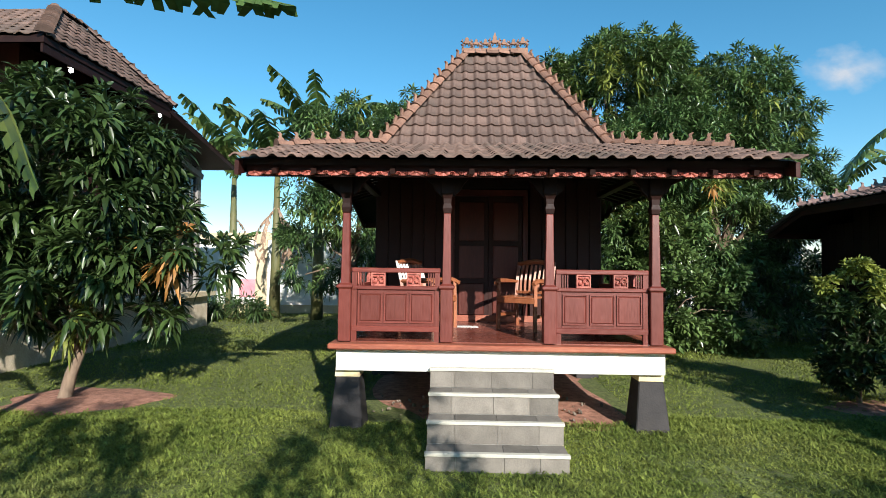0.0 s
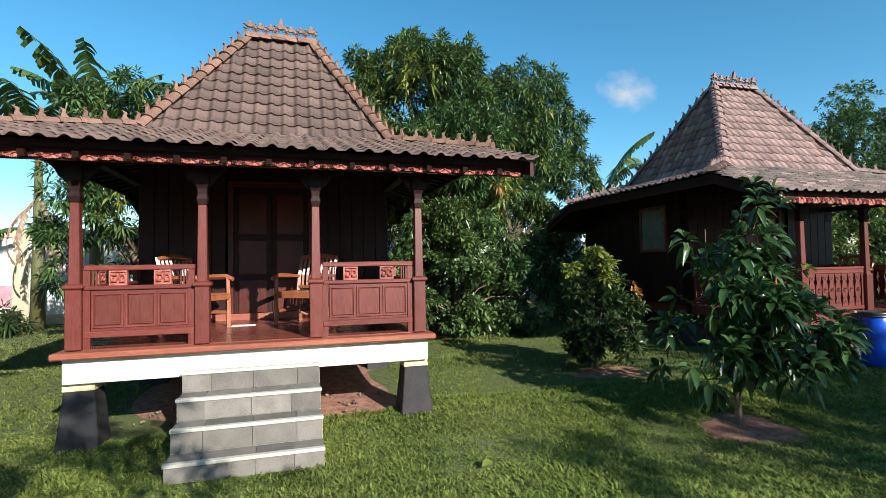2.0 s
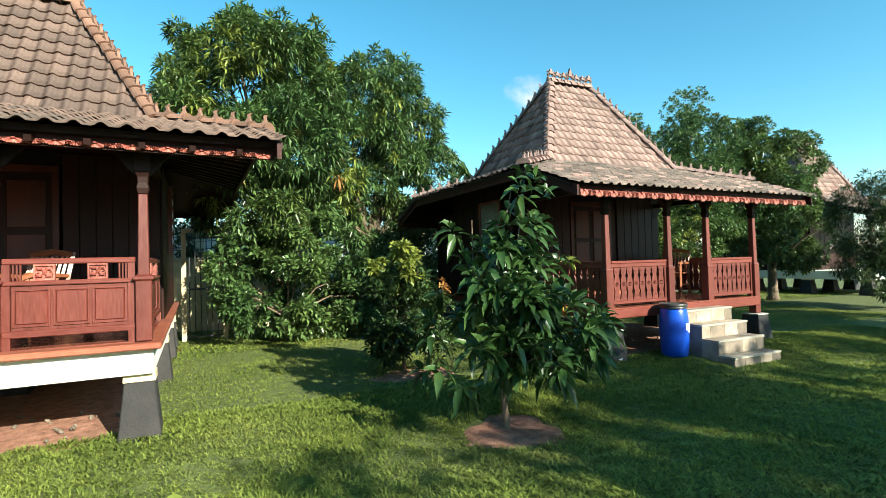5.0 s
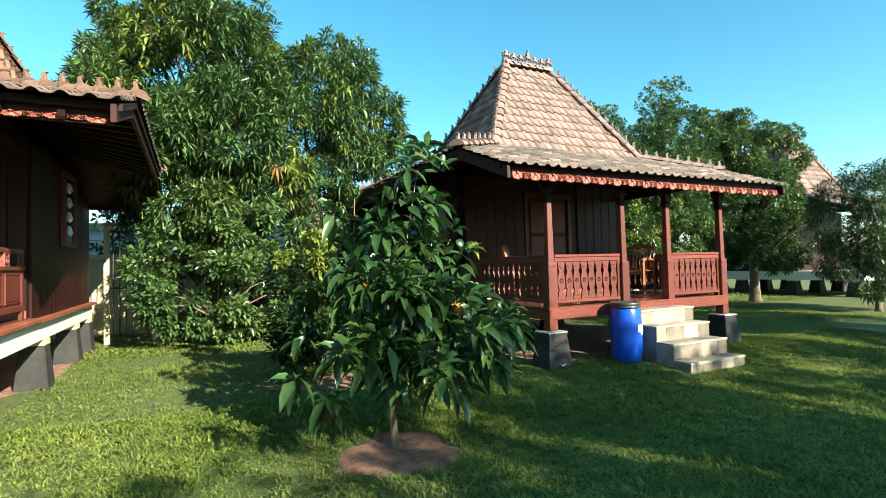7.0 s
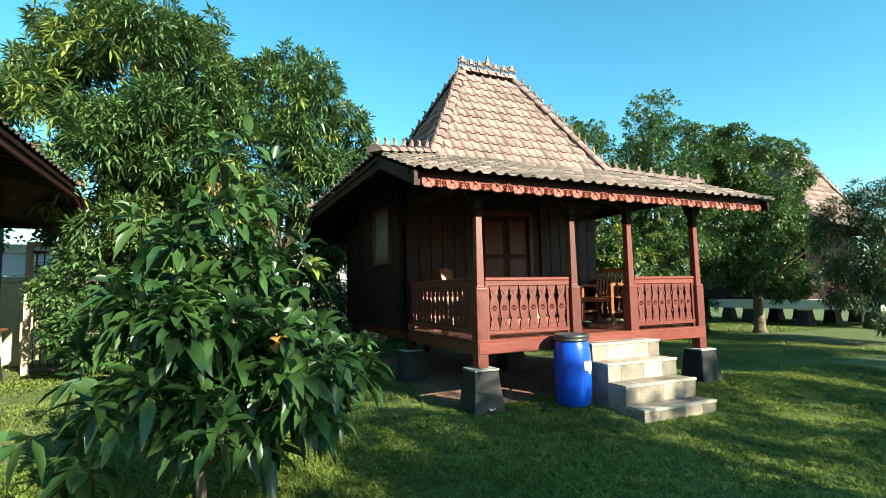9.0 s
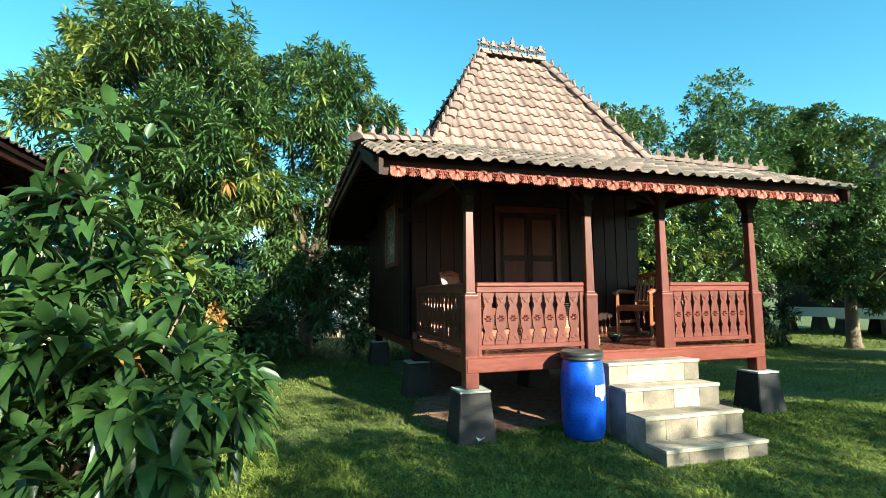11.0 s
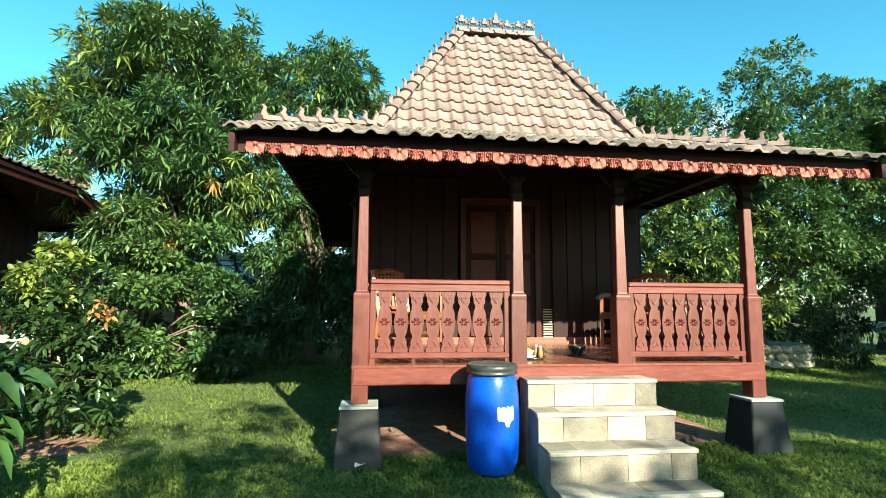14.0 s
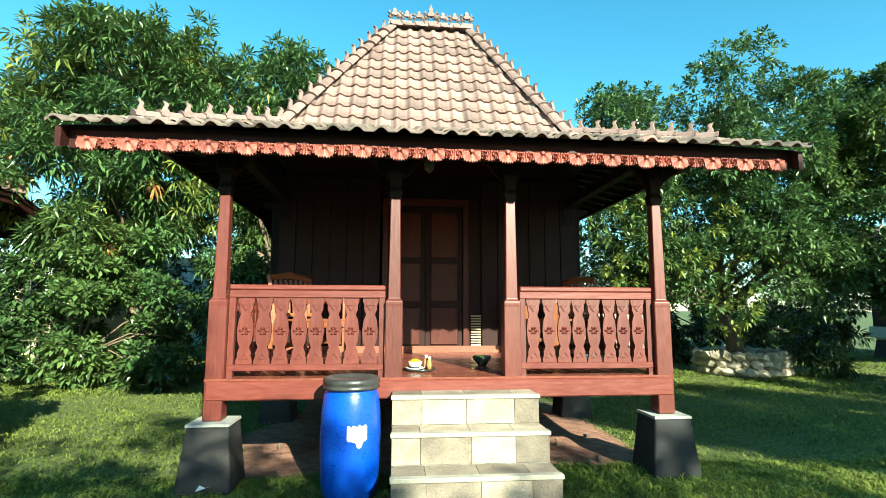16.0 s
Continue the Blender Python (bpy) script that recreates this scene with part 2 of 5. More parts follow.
def tube(bm, pts, radii, seg=8):
    rings = []
    pts = [Vector(p) for p in pts]
    for i, p in enumerate(pts):
        d = (pts[min(i + 1, len(pts) - 1)] - pts[max(i - 1, 0)]).normalized()
        a = d.orthogonal().normalized() if abs(d.z) < 0.9 else Vector((1, 0, 0)).cross(d).normalized()
        b = d.cross(a)
        rings.append([bm.verts.new(p + radii[i] * (math.cos(2 * math.pi * k / seg) * a + math.sin(2 * math.pi * k / seg) * b)) for k in range(seg)])
    for r, q in zip(rings, rings[1:]):
        for k in range(seg):
            bm.faces.new((r[k], r[(k + 1) % seg], q[(k + 1) % seg], q[k]))
    bm.faces.new(rings[0][::-1]), bm.faces.new(rings[-1])


def lathe(bm, cx, cy, profile, seg=32):
    """A turned shape from (radius, z) pairs, closed at both ends."""
    rings = [[bm.verts.new((cx + r * math.cos(2 * math.pi * k / seg), cy + r * math.sin(2 * math.pi * k / seg), z)) for k in range(seg)] for r, z in profile]
    for r, q in zip(rings, rings[1:]):
        for k in range(seg):
            bm.faces.new((r[k], r[(k + 1) % seg], q[(k + 1) % seg], q[k]))
    bm.faces.new(rings[0][::-1]), bm.faces.new(rings[-1])


def extrude_outline(bm, outline, depth, y=0.0):
    """A flat outline in x and z, given thickness along y."""
    f = [bm.verts.new((x, y, z)) for x, z in outline]
    b = [bm.verts.new((x, y + depth, z)) for x, z in outline]
    n = len(outline)
    bm.faces.new(f), bm.faces.new(b[::-1])
    for i in range(n):
        bm.faces.new((f[(i + 1) % n], f[i], b[i], b[(i + 1) % n]))


def mesh_of(name, bm, mat, smooth=False, bevel=0.0):
    if bevel:
        bmesh.ops.bevel(bm, geom=bm.edges[:], offset=bevel, segments=1, affect="EDGES", clamp_overlap=True)
    bmesh.ops.recalc_face_normals(bm, faces=bm.faces[:])
    me = bpy.data.meshes.new(name)
    bm.to_mesh(me)
    bm.free()
    me.materials.append(mat)
    if smooth:
        me.shade_smooth()
    return me


def part(name, bm, mat, parent=None, label="", smooth=False, bevel=0.0):
    """Links a bmesh, drawn in world coordinates, as one mesh object under a thing or a part."""
    ob = new(name, mesh_of(name, bm, mat, smooth, bevel) if isinstance(bm, bmesh.types.BMesh) else bm)
    if parent:
        ob.parent = parent
        ob.matrix_parent_inverse = world_of(parent).inverted()
    if label:
        ob["label"] = label
    return ob


def world_of(ob):
    m = ob.matrix_basis.copy()
    if ob.parent:
        m = world_of(ob.parent) @ ob.matrix_parent_inverse @ m
    return m


def thing(name, at, label, category, group="", kind=""):
    e = new(name)
    e.empty_display_size = 0.2
    e.location = at
    return tagged(e, label, category, group, kind)


def put(name, me, m, parent):
    """One more object on a shared mesh, at the world pose m."""
    ob = new(name, me)
    ob.parent = parent
    ob.matrix_parent_inverse = world_of(parent).inverted()
    ob.matrix_basis = m
    return ob


def joined(name, verts, faces, mat, parent=None, kind="", smooth=False):
    me = bpy.data.meshes.new(name)
    me.from_pydata(verts, [], faces)
    me.materials.append(mat)
    if smooth:
        me.shade_smooth()
    ob = new(name, me)
    if parent:
        ob.parent = parent
        ob.matrix_parent_inverse = world_of(parent).inverted()
    if kind:
        ob["kind"] = kind
    return ob


def fast_mesh(name, verts, quads, mat):
    """A mesh of many four-sided faces from arrays."""
    me = bpy.data.meshes.new(name)
    me.vertices.add(len(verts))
    me.vertices.foreach_set("co", np.ascontiguousarray(verts, dtype=np.float32).ravel())
    me.loops.add(quads.size)
    me.loops.foreach_set("vertex_index", np.ascontiguousarray(quads, dtype=np.int32).ravel())
    me.polygons.add(len(quads))
    me.polygons.foreach_set("loop_start", np.arange(0, quads.size, 4, dtype=np.int32))
    me.update(calc_edges=True)
    me.materials.append(mat)
    return me


def ground_z(x, y):
    """Height of the lawn: a shallow rise towards the houses, with small undulations."""
    s = np.clip((np.asarray(y, float) - 3.3) / 1.4, 0, 1)
    s = s * s * (3 - 2 * s)
    return -0.12 + 0.13 * s + 0.012 * np.sin(1.3 * np.asarray(x, float) + 0.7) * np.cos(1.1 * np.asarray(y, float))


RNG = np.random.default_rng(7)


def leaves_mesh(name, pos, way, length, width, droop, mat, simple=False):
    """Folded, pointed, drooping leaves: eight corners and six faces each."""
    n = len(pos)
    way = way / np.linalg.norm(way, axis=1, keepdims=True)
    side = np.cross(way, np.array([0, 0, 1.0])) + 1e-4 * RNG.normal(size=(n, 3))
    side += 0.35 * RNG.normal(size=(n, 3))
    side -= way * np.sum(side * way, axis=1, keepdims=True)
    side /= np.linalg.norm(side, axis=1, keepdims=True)
    up = np.cross(side, way)
    L, W = length[:, None], width[:, None]
    dn = np.array([0, 0, -1.0])
    d = droop[:, None] * L
    c1, c2 = pos + way * L * 0.33 + dn * d * 0.1, pos + way * L * 0.68 + dn * d * 0.42
    tip = pos + way * L + dn * d
    f = up * W * 0.22
    if simple:
        c = pos + way * L * 0.48 + dn * d * 0.22
        v = np.stack([pos, c - side * W * 0.52 + f, c, c + side * W * 0.52 + f, tip], axis=1).reshape(-1, 3)
        quads = (np.arange(n) * 5)[:, None, None] + np.array([[0, 3, 4, 2], [0, 2, 4, 1]])[None]
        return fast_mesh(name, v, quads.reshape(-1, 4), mat)
    v = np.stack([pos, c1 - side * W * 0.5 + f, c1, c1 + side * W * 0.5 + f, c2 - side * W * 0.4 + f, c2, c2 + side * W * 0.4 + f, tip], axis=1).reshape(-1, 3)
    tri = np.array([[0, 2, 1], [0, 3, 2], [4, 5, 7], [5, 6, 7]])
    quad = np.array([[1, 2, 5, 4], [2, 3, 6, 5]])
    base = (np.arange(n) * 8)[:, None, None]
    loops = np.concatenate([(base + tri[None]).reshape(n, -1), (base + quad[None]).reshape(n, -1)], axis=1).ravel()
    starts = (np.arange(n) * 20)[:, None] + np.array([0, 3, 6, 9, 12, 16])[None]
    me = bpy.data.meshes.new(name)
    me.vertices.add(len(v))
    me.vertices.foreach_set("co", v.astype(np.float32).ravel())
    me.loops.add(len(loops))
    me.loops.foreach_set("vertex_index", loops.astype(np.int32))
    me.polygons.add(n * 6)
    me.polygons.foreach_set("loop_start", starts.astype(np.int32).ravel())
    me.update(calc_edges=True)
    me.materials.append(mat)
    return me


def whorls(blobs, count, per, length, width, droop, inner=0.55):
    """Leaf rosettes at twig ends spread through rounded masses; the outline stays uneven."""
    vol = np.array([b[3] * b[4] * b[5] for b in blobs]) ** 0.67
    share = vol / vol.sum()
    cc, cd, cr = [], [], []
    for b, s in zip(blobs, share):
        size = (b[3] * b[4] * b[5]) ** (1 / 3)
        k = max(3, int(9 + 16 * min(size, 2.0)))
        d = RNG.normal(size=(k, 3))
        d /= np.linalg.norm(d, axis=1, keepdims=True)
        r = inner + (0.98 - inner) * RNG.random(k) ** 0.45
        cc.append(np.array(b[:3]) + d * r[:, None] * np.array(b[3:6]))
        cd.append(d)
        cr.append(np.stack([np.full(k, size * 0.34) * (0.65 + 0.7 * RNG.random(k)), np.full(k, s / k)], 1))
    cc, cd, cr = np.concatenate(cc), np.concatenate(cd), np.concatenate(cr)
    w = cr[:, 1] * cr[:, 0] ** 1.5
    pick = RNG.choice(len(cc), size=count, p=w / w.sum())
    d = RNG.normal(size=(count, 3)) + 0.8 * cd[pick]
    d /= np.linalg.norm(d, axis=1, keepdims=True)
    r = cr[pick, 0] * (0.35 + 0.7 * RNG.random(count) ** 0.6)
    c = cc[pick] + d * r[:, None] * np.array([1.0, 1.0, 0.8])
    keep = c[:, 2] > 0.06
    c, d = c[keep], d[keep]
    n = len(c)
    axis = d + np.array([0, 0, 0.35]) + 0.35 * RNG.normal(size=(n, 3))
    axis /= np.linalg.norm(axis, axis=1, keepdims=True)
    a = np.cross(axis, RNG.normal(size=(n, 3)))
    a /= np.linalg.norm(a, axis=1, keepdims=True)
    b = np.cross(axis, a)
    k = np.arange(per)
    ang = k[None] * 2.4 + RNG.random((n, 1)) * 6.28
    tilt = 0.25 + 0.75 * ((k[None] + RNG.random((n, per))) / per)
    way = (np.cos(ang) * tilt)[..., None] * a[:, None] + (np.sin(ang) * tilt)[..., None] * b[:, None] + (1.05 - tilt)[..., None] * axis[:, None]
    size = (0.75 + 0.5 * RNG.random((n, per)))
    pos = c[:, None] + way * 0.02 + axis[:, None] * (-(k[None] / per) * length * 0.35)[..., None]
    m = n * per
    return (pos.reshape(m, 3), way.reshape(m, 3), (size * length).reshape(m), (size * width).reshape(m), droop * (0.5 + RNG.random(m)))


def tree(name, at, trunk, blobs, count, per, length, width, droop, mat, label, bark=BARK, accents=None, inner=0.55, group="", simple=True):
    """A tapered trunk, limbs out to every mass of the crown, and a crown of single leaves."""
    gx, gy = at
    z0 = float(ground_z(gx, gy)) - 0.03
    t = thing(name, (gx, gy, z0), label, "tree" if "tree" in name or "mango" in name else "shrub", group)
    bm = bmesh.new()
    r0, fork, lean = trunk
    top = Vector((gx + lean[0], gy + lean[1], z0 + fork))
    mid = Vector((gx + lean[0] * 0.3, gy + lean[1] * 0.6, z0 + fork * 0.5))
    tube(bm, [(gx, gy, z0), (gx + 0.1 * lean[0], gy, z0 + 0.12 * fork), mid, top], [r0 * 1.5, r0 * 1.05, r0 * 0.9, r0 * 0.75], 9)
    part("trunk", bm, bark, t, smooth=True)
    for b in blobs:
        c = Vector(b[:3])
        for j in range(2):
            bm = bmesh.new()
            e = c + Vector((RNG.normal() * b[3] * 0.4, RNG.normal() * b[4] * 0.4, RNG.normal() * b[5] * 0.3))
            s = top.lerp(Vector((gx, gy, z0)), 0.25 * RNG.random())
            m = s.lerp(e, 0.55) + Vector((RNG.normal() * 0.1, RNG.normal() * 0.1, 0.12 * (e - s).length))
            tube(bm, [s, m, e], [r0 * 0.5, r0 * 0.28, r0 * 0.1], 5)
            part("limb", bm, bark, t, smooth=True)
    me = leaves_mesh("crown", *whorls(blobs, count, per, length, width, droop, inner), mat, simple)
    part("crown", me, mat, t)
    for nm, sub, cnt, mt, ln in accents or ():
        part(nm, leaves_mesh(nm, *whorls(sub, cnt, per, ln, width, droop * 1.6, 0.8), mt, simple), mt, t)
    return t

# ---- roofs ----


def tile_mesh(name, mat, e, TW=0.236):
    """One clay tile: a round hump beside a flat pan, thick at its lower edge, tilted over the row below."""
    bm = bmesh.new()
    k = 13
    xs = [TW * 1.06 * (i / (k - 1) - 0.5) for i in range(k)]
    h = [0.032 * max(0.0, math.cos(math.pi * (x / TW + 0.12) / 0.52)) ** 0.8 - 0.01 for x in xs]
    f = [bm.verts.new((x, -0.03 + 0.1 * (0.022 - z), z + 0.054)) for x, z in zip(xs, h)]
    m = [bm.verts.new((x, -0.026 + 0.1 * (0.022 - z), z + 0.036)) for x, z in zip(xs, h)]
    b = [bm.verts.new((x, e + 0.02, z + 0.026)) for x, z in zip(xs, h)]
    for i in range(k - 1):
        bm.faces.new((f[i], f[i + 1], b[i + 1], b[i]))
        bm.faces.new((m[i], m[i + 1], f[i + 1], f[i]))
    me = bpy.data.meshes.new(name)
    bm.normal_update()
    bm.to_mesh(me)
    bm.free()
    me.materials.append(mat)
    for p in me.polygons:
        p.use_smooth = p.index % 2 == 0
    return me


def cap_mesh(name, mat):
    """A half-round hip tile, flared at its lower end where it laps the next."""
    bm = bmesh.new()
    n = 9
    rings = []
    for y, r, lift in ((-0.035, 0.108, 0.012), (0.0, 0.098, 0.004), (0.215, 0.078, -0.008)):
        rings.append([bm.verts.new((r * math.cos(math.pi * i / (n - 1)) * 1.1, y, lift + r * 0.8 * math.sin(math.pi * i / (n - 1)))) for i in range(n)])
    for a, b in zip(rings, rings[1:]):
        for i in range(n - 1):
            bm.faces.new((a[i], a[i + 1], b[i + 1], b[i]))
    bm.faces.new(rings[0][::-1]), bm.faces.new(rings[-1])
    return mesh_of(name, bm, mat)


def finial_mesh(name, mat):
    """The curled clay leaf that stands on a hip tile."""
    bm = bmesh.new()
    outline = [(-0.045, 0), (0.05, 0), (0.055, 0.035), (0.035, 0.06), (0.03, 0.09), (0.045, 0.115), (0.035, 0.145), (0.0, 0.165), (-0.03, 0.17), (-0.012, 0.145), (-0.005, 0.12), (-0.02, 0.085), (-0.035, 0.05)]
    extrude_outline(bm, outline, 0.045, -0.0225)
    bmesh.ops.rotate(bm, verts=bm.verts[:], cent=(0, 0, 0), matrix=Matrix.Rotation(radians(90), 3, "Z"))
    bmesh.ops.scale(bm, verts=bm.verts[:], vec=(0.85, 0.8, 0.72))
    return mesh_of(name, bm, mat, bevel=0.005)


def crest_mesh(name, mat, tall):
    """A pierced scroll of the ridge crest: two stout coils and leaves round an open middle."""
    bm = bmesh.new()
    for s in (-1, 1):
        pts = [(s * 0.02, 0, 0.0), (s * 0.062, 0, 0.035), (s * 0.07, 0, 0.085), (s * 0.04, 0, 0.125), (s * 0.012, 0, 0.1), (s * 0.032, 0, 0.07)]
        tube(bm, pts, [0.028, 0.028, 0.027, 0.025, 0.02, 0.014], 6)
        tube(bm, [(s * 0.05, 0, 0.11), (s * 0.078, 0, 0.14), (s * 0.06, 0, 0.175)], [0.022, 0.02, 0.007], 6)
    extrude_outline(bm, [(-0.03, 0.1), (0.03, 0.1), (0.042, 0.13), (0.02, 0.15), (0.028, 0.175), (0, tall), (-0.028, 0.175), (-0.02, 0.15), (-0.042, 0.13)], 0.045, -0.0225)
    extrude_outline(bm, [(-0.08, -0.05), (0.08, -0.05), (0.075, 0.025), (-0.075, 0.025)], 0.07, -0.035)
    return mesh_of(name, bm, mat)


def hip_run(parent, a, b, cap, fin, jitter=0.12, fin_every=1):
    a, b = Vector(a), Vector(b)
    d = (b - a)
    n = max(1, round(d.length / 0.195))
    y = d.normalized()
    x = y.cross(Vector((0, 0, 1))).normalized()
    z = x.cross(y)
    rot = Matrix((x, y, z)).transposed().to_4x4()
    up = Matrix((x, x.cross(Vector((0, 0, 1))) * -1, Vector((0, 0, 1)))).transposed().to_4x4()
    for i in range(n):
        p = a + d * (i / n)
        put("ridge_tile", cap, Matrix.Translation(p + z * 0.045) @ rot @ pose(0, 0, 0, 3 + RNG.normal() * 1.5, 0, RNG.normal() * 2), parent)
        if fin and i % fin_every == 0:
            q = p + z * 0.105 + y * 0.03
            put("finial", fin, Matrix.Translation(q) @ up @ pose(0, 0, 0, 10 + RNG.normal() * 6, RNG.normal() * 5, RNG.normal() * 9), parent)


def roof(parent, R, B, E, hy, mats, near, TW):
    """R: ridge x0, x1, y, z. B: the break of slope x0, x1, y, z. E: the front eaves x0, x1, y, z. The side eaves lie higher:
    they end at y = hy on the front slope, whose verge rakes down from there. The back mirrors the front."""
    rx0, rx1, ry, rz = R
    bx0, bx1, by, bz = B
    ex0, ex1, ey, ez = E
    V = Vector
    hz = ez + (bz - ez) * (hy - ey) / (by - ey)
    rl, rr = V((rx0, ry, rz)), V((rx1, ry, rz))

    def four(x0, x1, y, z):
        return [V((x0, y, z)), V((x1, y, z)), V((x1, 2 * ry - y, z)), V((x0, 2 * ry - y, z))]
    b, h, e = four(bx0, bx1, by, bz), four(ex0, ex1, hy, hz), four(ex0, ex1, ey, ez)
    knee = (hy - ey) / (by - ey)
    faces = [(b[0], b[1], rl, rr, 0, "front"), (e[0], e[1], b[0], b[1], knee, "front"), (b[1], b[2], rr, rr, 0, "right"), (h[1], h[2], b[1], b[2], 0, "right"),
             (b[2], b[3], rr, rl, 0, "back"), (e[2], e[3], b[2], b[3], knee, "back"), (b[3], b[0], rl, rl, 0, "left"), (h[3], h[0], b[3], b[0], 0, "left")]
    edge = four(ex0, ex1, ey + 0.13, ez + 0.13 * (bz - ez) / (by - ey))
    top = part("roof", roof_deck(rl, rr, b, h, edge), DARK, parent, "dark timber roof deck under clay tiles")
    single, run, capm, low = mats
    verts, quads, mossy, placed = [], [], [], 0
    for bl, br, tl, tr, kn, way in faces:
        u = (br - bl).normalized()
        v = (tl - bl) - u * (tl - bl).dot(u)
        S = v.length
        v.normalize()
        n = u.cross(v)
        rows = max(2, round(S / 0.222))
        ex = S / rows
        me = tile_mesh("tile", single, ex, TW)
        co = np.array([p.co for p in me.vertices])
        fq = np.array([list(p.vertices) for p in me.polygons])
        rot = Matrix((u, v, n)).transposed().to_4x4()
        wid = (br - bl).length
        dl, dr = (tl - bl).dot(u), (tr - br).dot(u)

        def limits(a):
            q = np.clip((a / S - kn) / (1 - kn), 0, 1)
            return dl * q, wid + dr * q
        for k in range(rows):
            lo, hi = limits(k * ex)
            lo2, hi2 = limits((k + 1) * ex)
            for j in range(math.floor(lo / TW), math.ceil(hi / TW)):
                c = (j + 0.5) * TW
                p = bl + u * c + v * (k * ex)
                m = Matrix.Translation(p) @ rot @ pose(RNG.normal() * 0.003, RNG.normal() * 0.004, RNG.random() * 0.004, RNG.normal() * 0.6, RNG.normal() * 0.8, RNG.normal() * 0.7)
                if near and way == "front" and not kn and placed < 300 and c - TW / 2 > max(lo, lo2) and c + TW / 2 < min(hi, hi2):
                    put("roof_tile", me, m, top)
                    placed += 1
                    continue
                w = co @ np.array(m.to_3x3()).T + np.array(m.translation)
                wu, wv = (w - np.array(bl)) @ np.array(u), (w - np.array(bl)) @ np.array(v)
                l0, l1 = limits(wv)
                cut = np.clip(wu, l0, np.maximum(l1, l0))
                if np.ptp(cut) < 0.02:
                    continue
                w = w + (cut - wu)[:, None] * np.array(u)
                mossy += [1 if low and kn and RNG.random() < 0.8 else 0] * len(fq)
                quads.append(fq + len(co) * len(verts))
                verts.append(w)
    run_me = fast_mesh("roof_tiles", np.concatenate(verts), np.concatenate(quads), run)
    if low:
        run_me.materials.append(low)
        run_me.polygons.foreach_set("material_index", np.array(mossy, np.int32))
    ob = part("roof_tiles", run_me, run, top)
    ob["kind"] = "stuff"
    cap, fin = cap_mesh("ridge_tile", capm), finial_mesh("finial", capm)
    for i, (q, t) in enumerate(zip(b, (rl, rr, rr, rl))):
        hip_run(top, q, t, cap, fin)
        hip_run(top, h[i], q, cap, fin if near or i in (0, 3) else None)
    hip_run(top, rl, rr, cap, None)
    n = 7
    for i in range(n):
        s = 0.02 + 0.96 * i / (n - 1)
        big = 1.2 if i == n // 2 else (1.1 if i in (0, n - 1) else 0.95)
        me = CREST.setdefault((capm.name, i == n // 2), None) or crest_mesh("crest_ornament", capm, 0.25 if i == n // 2 else 0.2)
        CREST[(capm.name, i == n // 2)] = me
        put("crest_ornament", me, Matrix.Translation(rl.lerp(rr, s) + V((0, 0, 0.13))) @ Matrix.Scale(big, 4), top)
    return top


CREST = {}


def roof_deck(rl, rr, b, h, e):
    """The timber shell under the tiles, closed below, 6 cm thick."""
    bm = bmesh.new()
    dz = Vector((0, 0, -0.06))
    pts = (rl, rr, *b, *h, *e)
    t = [bm.verts.new(p) for p in pts]
    u = [bm.verts.new(p + dz) for p in pts]
    for f in ((2, 3, 1, 0), (3, 4, 1), (4, 5, 0, 1), (5, 2, 0), (10, 11, 7, 3, 2, 6), (7, 8, 4, 3), (12, 13, 9, 5, 4, 8), (9, 6, 2, 5)):
        bm.faces.new([t[i] for i in f])
        bm.faces.new([u[i] for i in f[::-1]])
    rim = (10, 11, 7, 8, 12, 13, 9, 6)
    for a, c in zip(rim, rim[1:] + rim[:1]):
        bm.faces.new((t[c], t[a], u[a], u[c]))
    return bm


def carving_mesh(kind):
    """One motif of the eaves valance in relief: a fan of leaves, or a pair of scrolls, with a notched lower edge."""
    w, nx, nz = 0.135, 28, 9
    grid = []
    for i in range(nx + 1):
        x = w * (i / nx - 0.5)
        u = x / (w / 2)
        if kind == "fan":
            low = -0.036 * math.sqrt(max(0, 1 - (0.92 * u) ** 2)) - 0.004 + 0.013 * abs(math.sin(3.5 * math.pi * u)) ** 0.6
        else:
            low = -0.022 - 0.008 * math.cos(math.pi * u) + 0.012 * abs(math.cos(3 * math.pi * u)) ** 0.6
        col = []
        for k in range(nz + 1):
            z = low + (0.052 - low) * k / nz
            if kind == "fan":
                a, r = math.atan2(x, 0.045 - z), math.hypot(x, z - 0.045)
                d = 0.014 * abs(math.cos(3.2 * a)) * min(1, r / 0.03) + (0.022 if r < 0.016 else 0)
            else:
                cx = abs(x) - 0.036
                r = math.hypot(cx, z - 0.022)
                a = math.atan2(z - 0.022, cx)
                d = 0.012 + 0.012 * math.sin(r * 330 + a) if r < 0.028 else 0.013 * abs(math.sin(3 * math.pi * u))
            col.append((x, -0.008 - d, z))
        grid.append(col)
    bm = bmesh.new()
    f = [[bm.verts.new(p) for p in c] for c in grid]
    b = [[bm.verts.new((c[0][0], 0.008, c[0][2])), bm.verts.new((c[-1][0], 0.008, c[-1][2]))] for c in grid]
    for i in range(nx):
        for k in range(nz):
            bm.faces.new((f[i][k], f[i + 1][k], f[i + 1][k + 1], f[i][k + 1]))
        bm.faces.new((b[i + 1][0], b[i][0], b[i][1], b[i + 1][1]))
        bm.faces.new((f[i][0], b[i][0], b[i + 1][0], f[i + 1][0]))
        bm.faces.new((f[i][nz], f[i + 1][nz], b[i + 1][1], b[i][1]))
    return mesh_of("valance_carving", bm, CARVE)


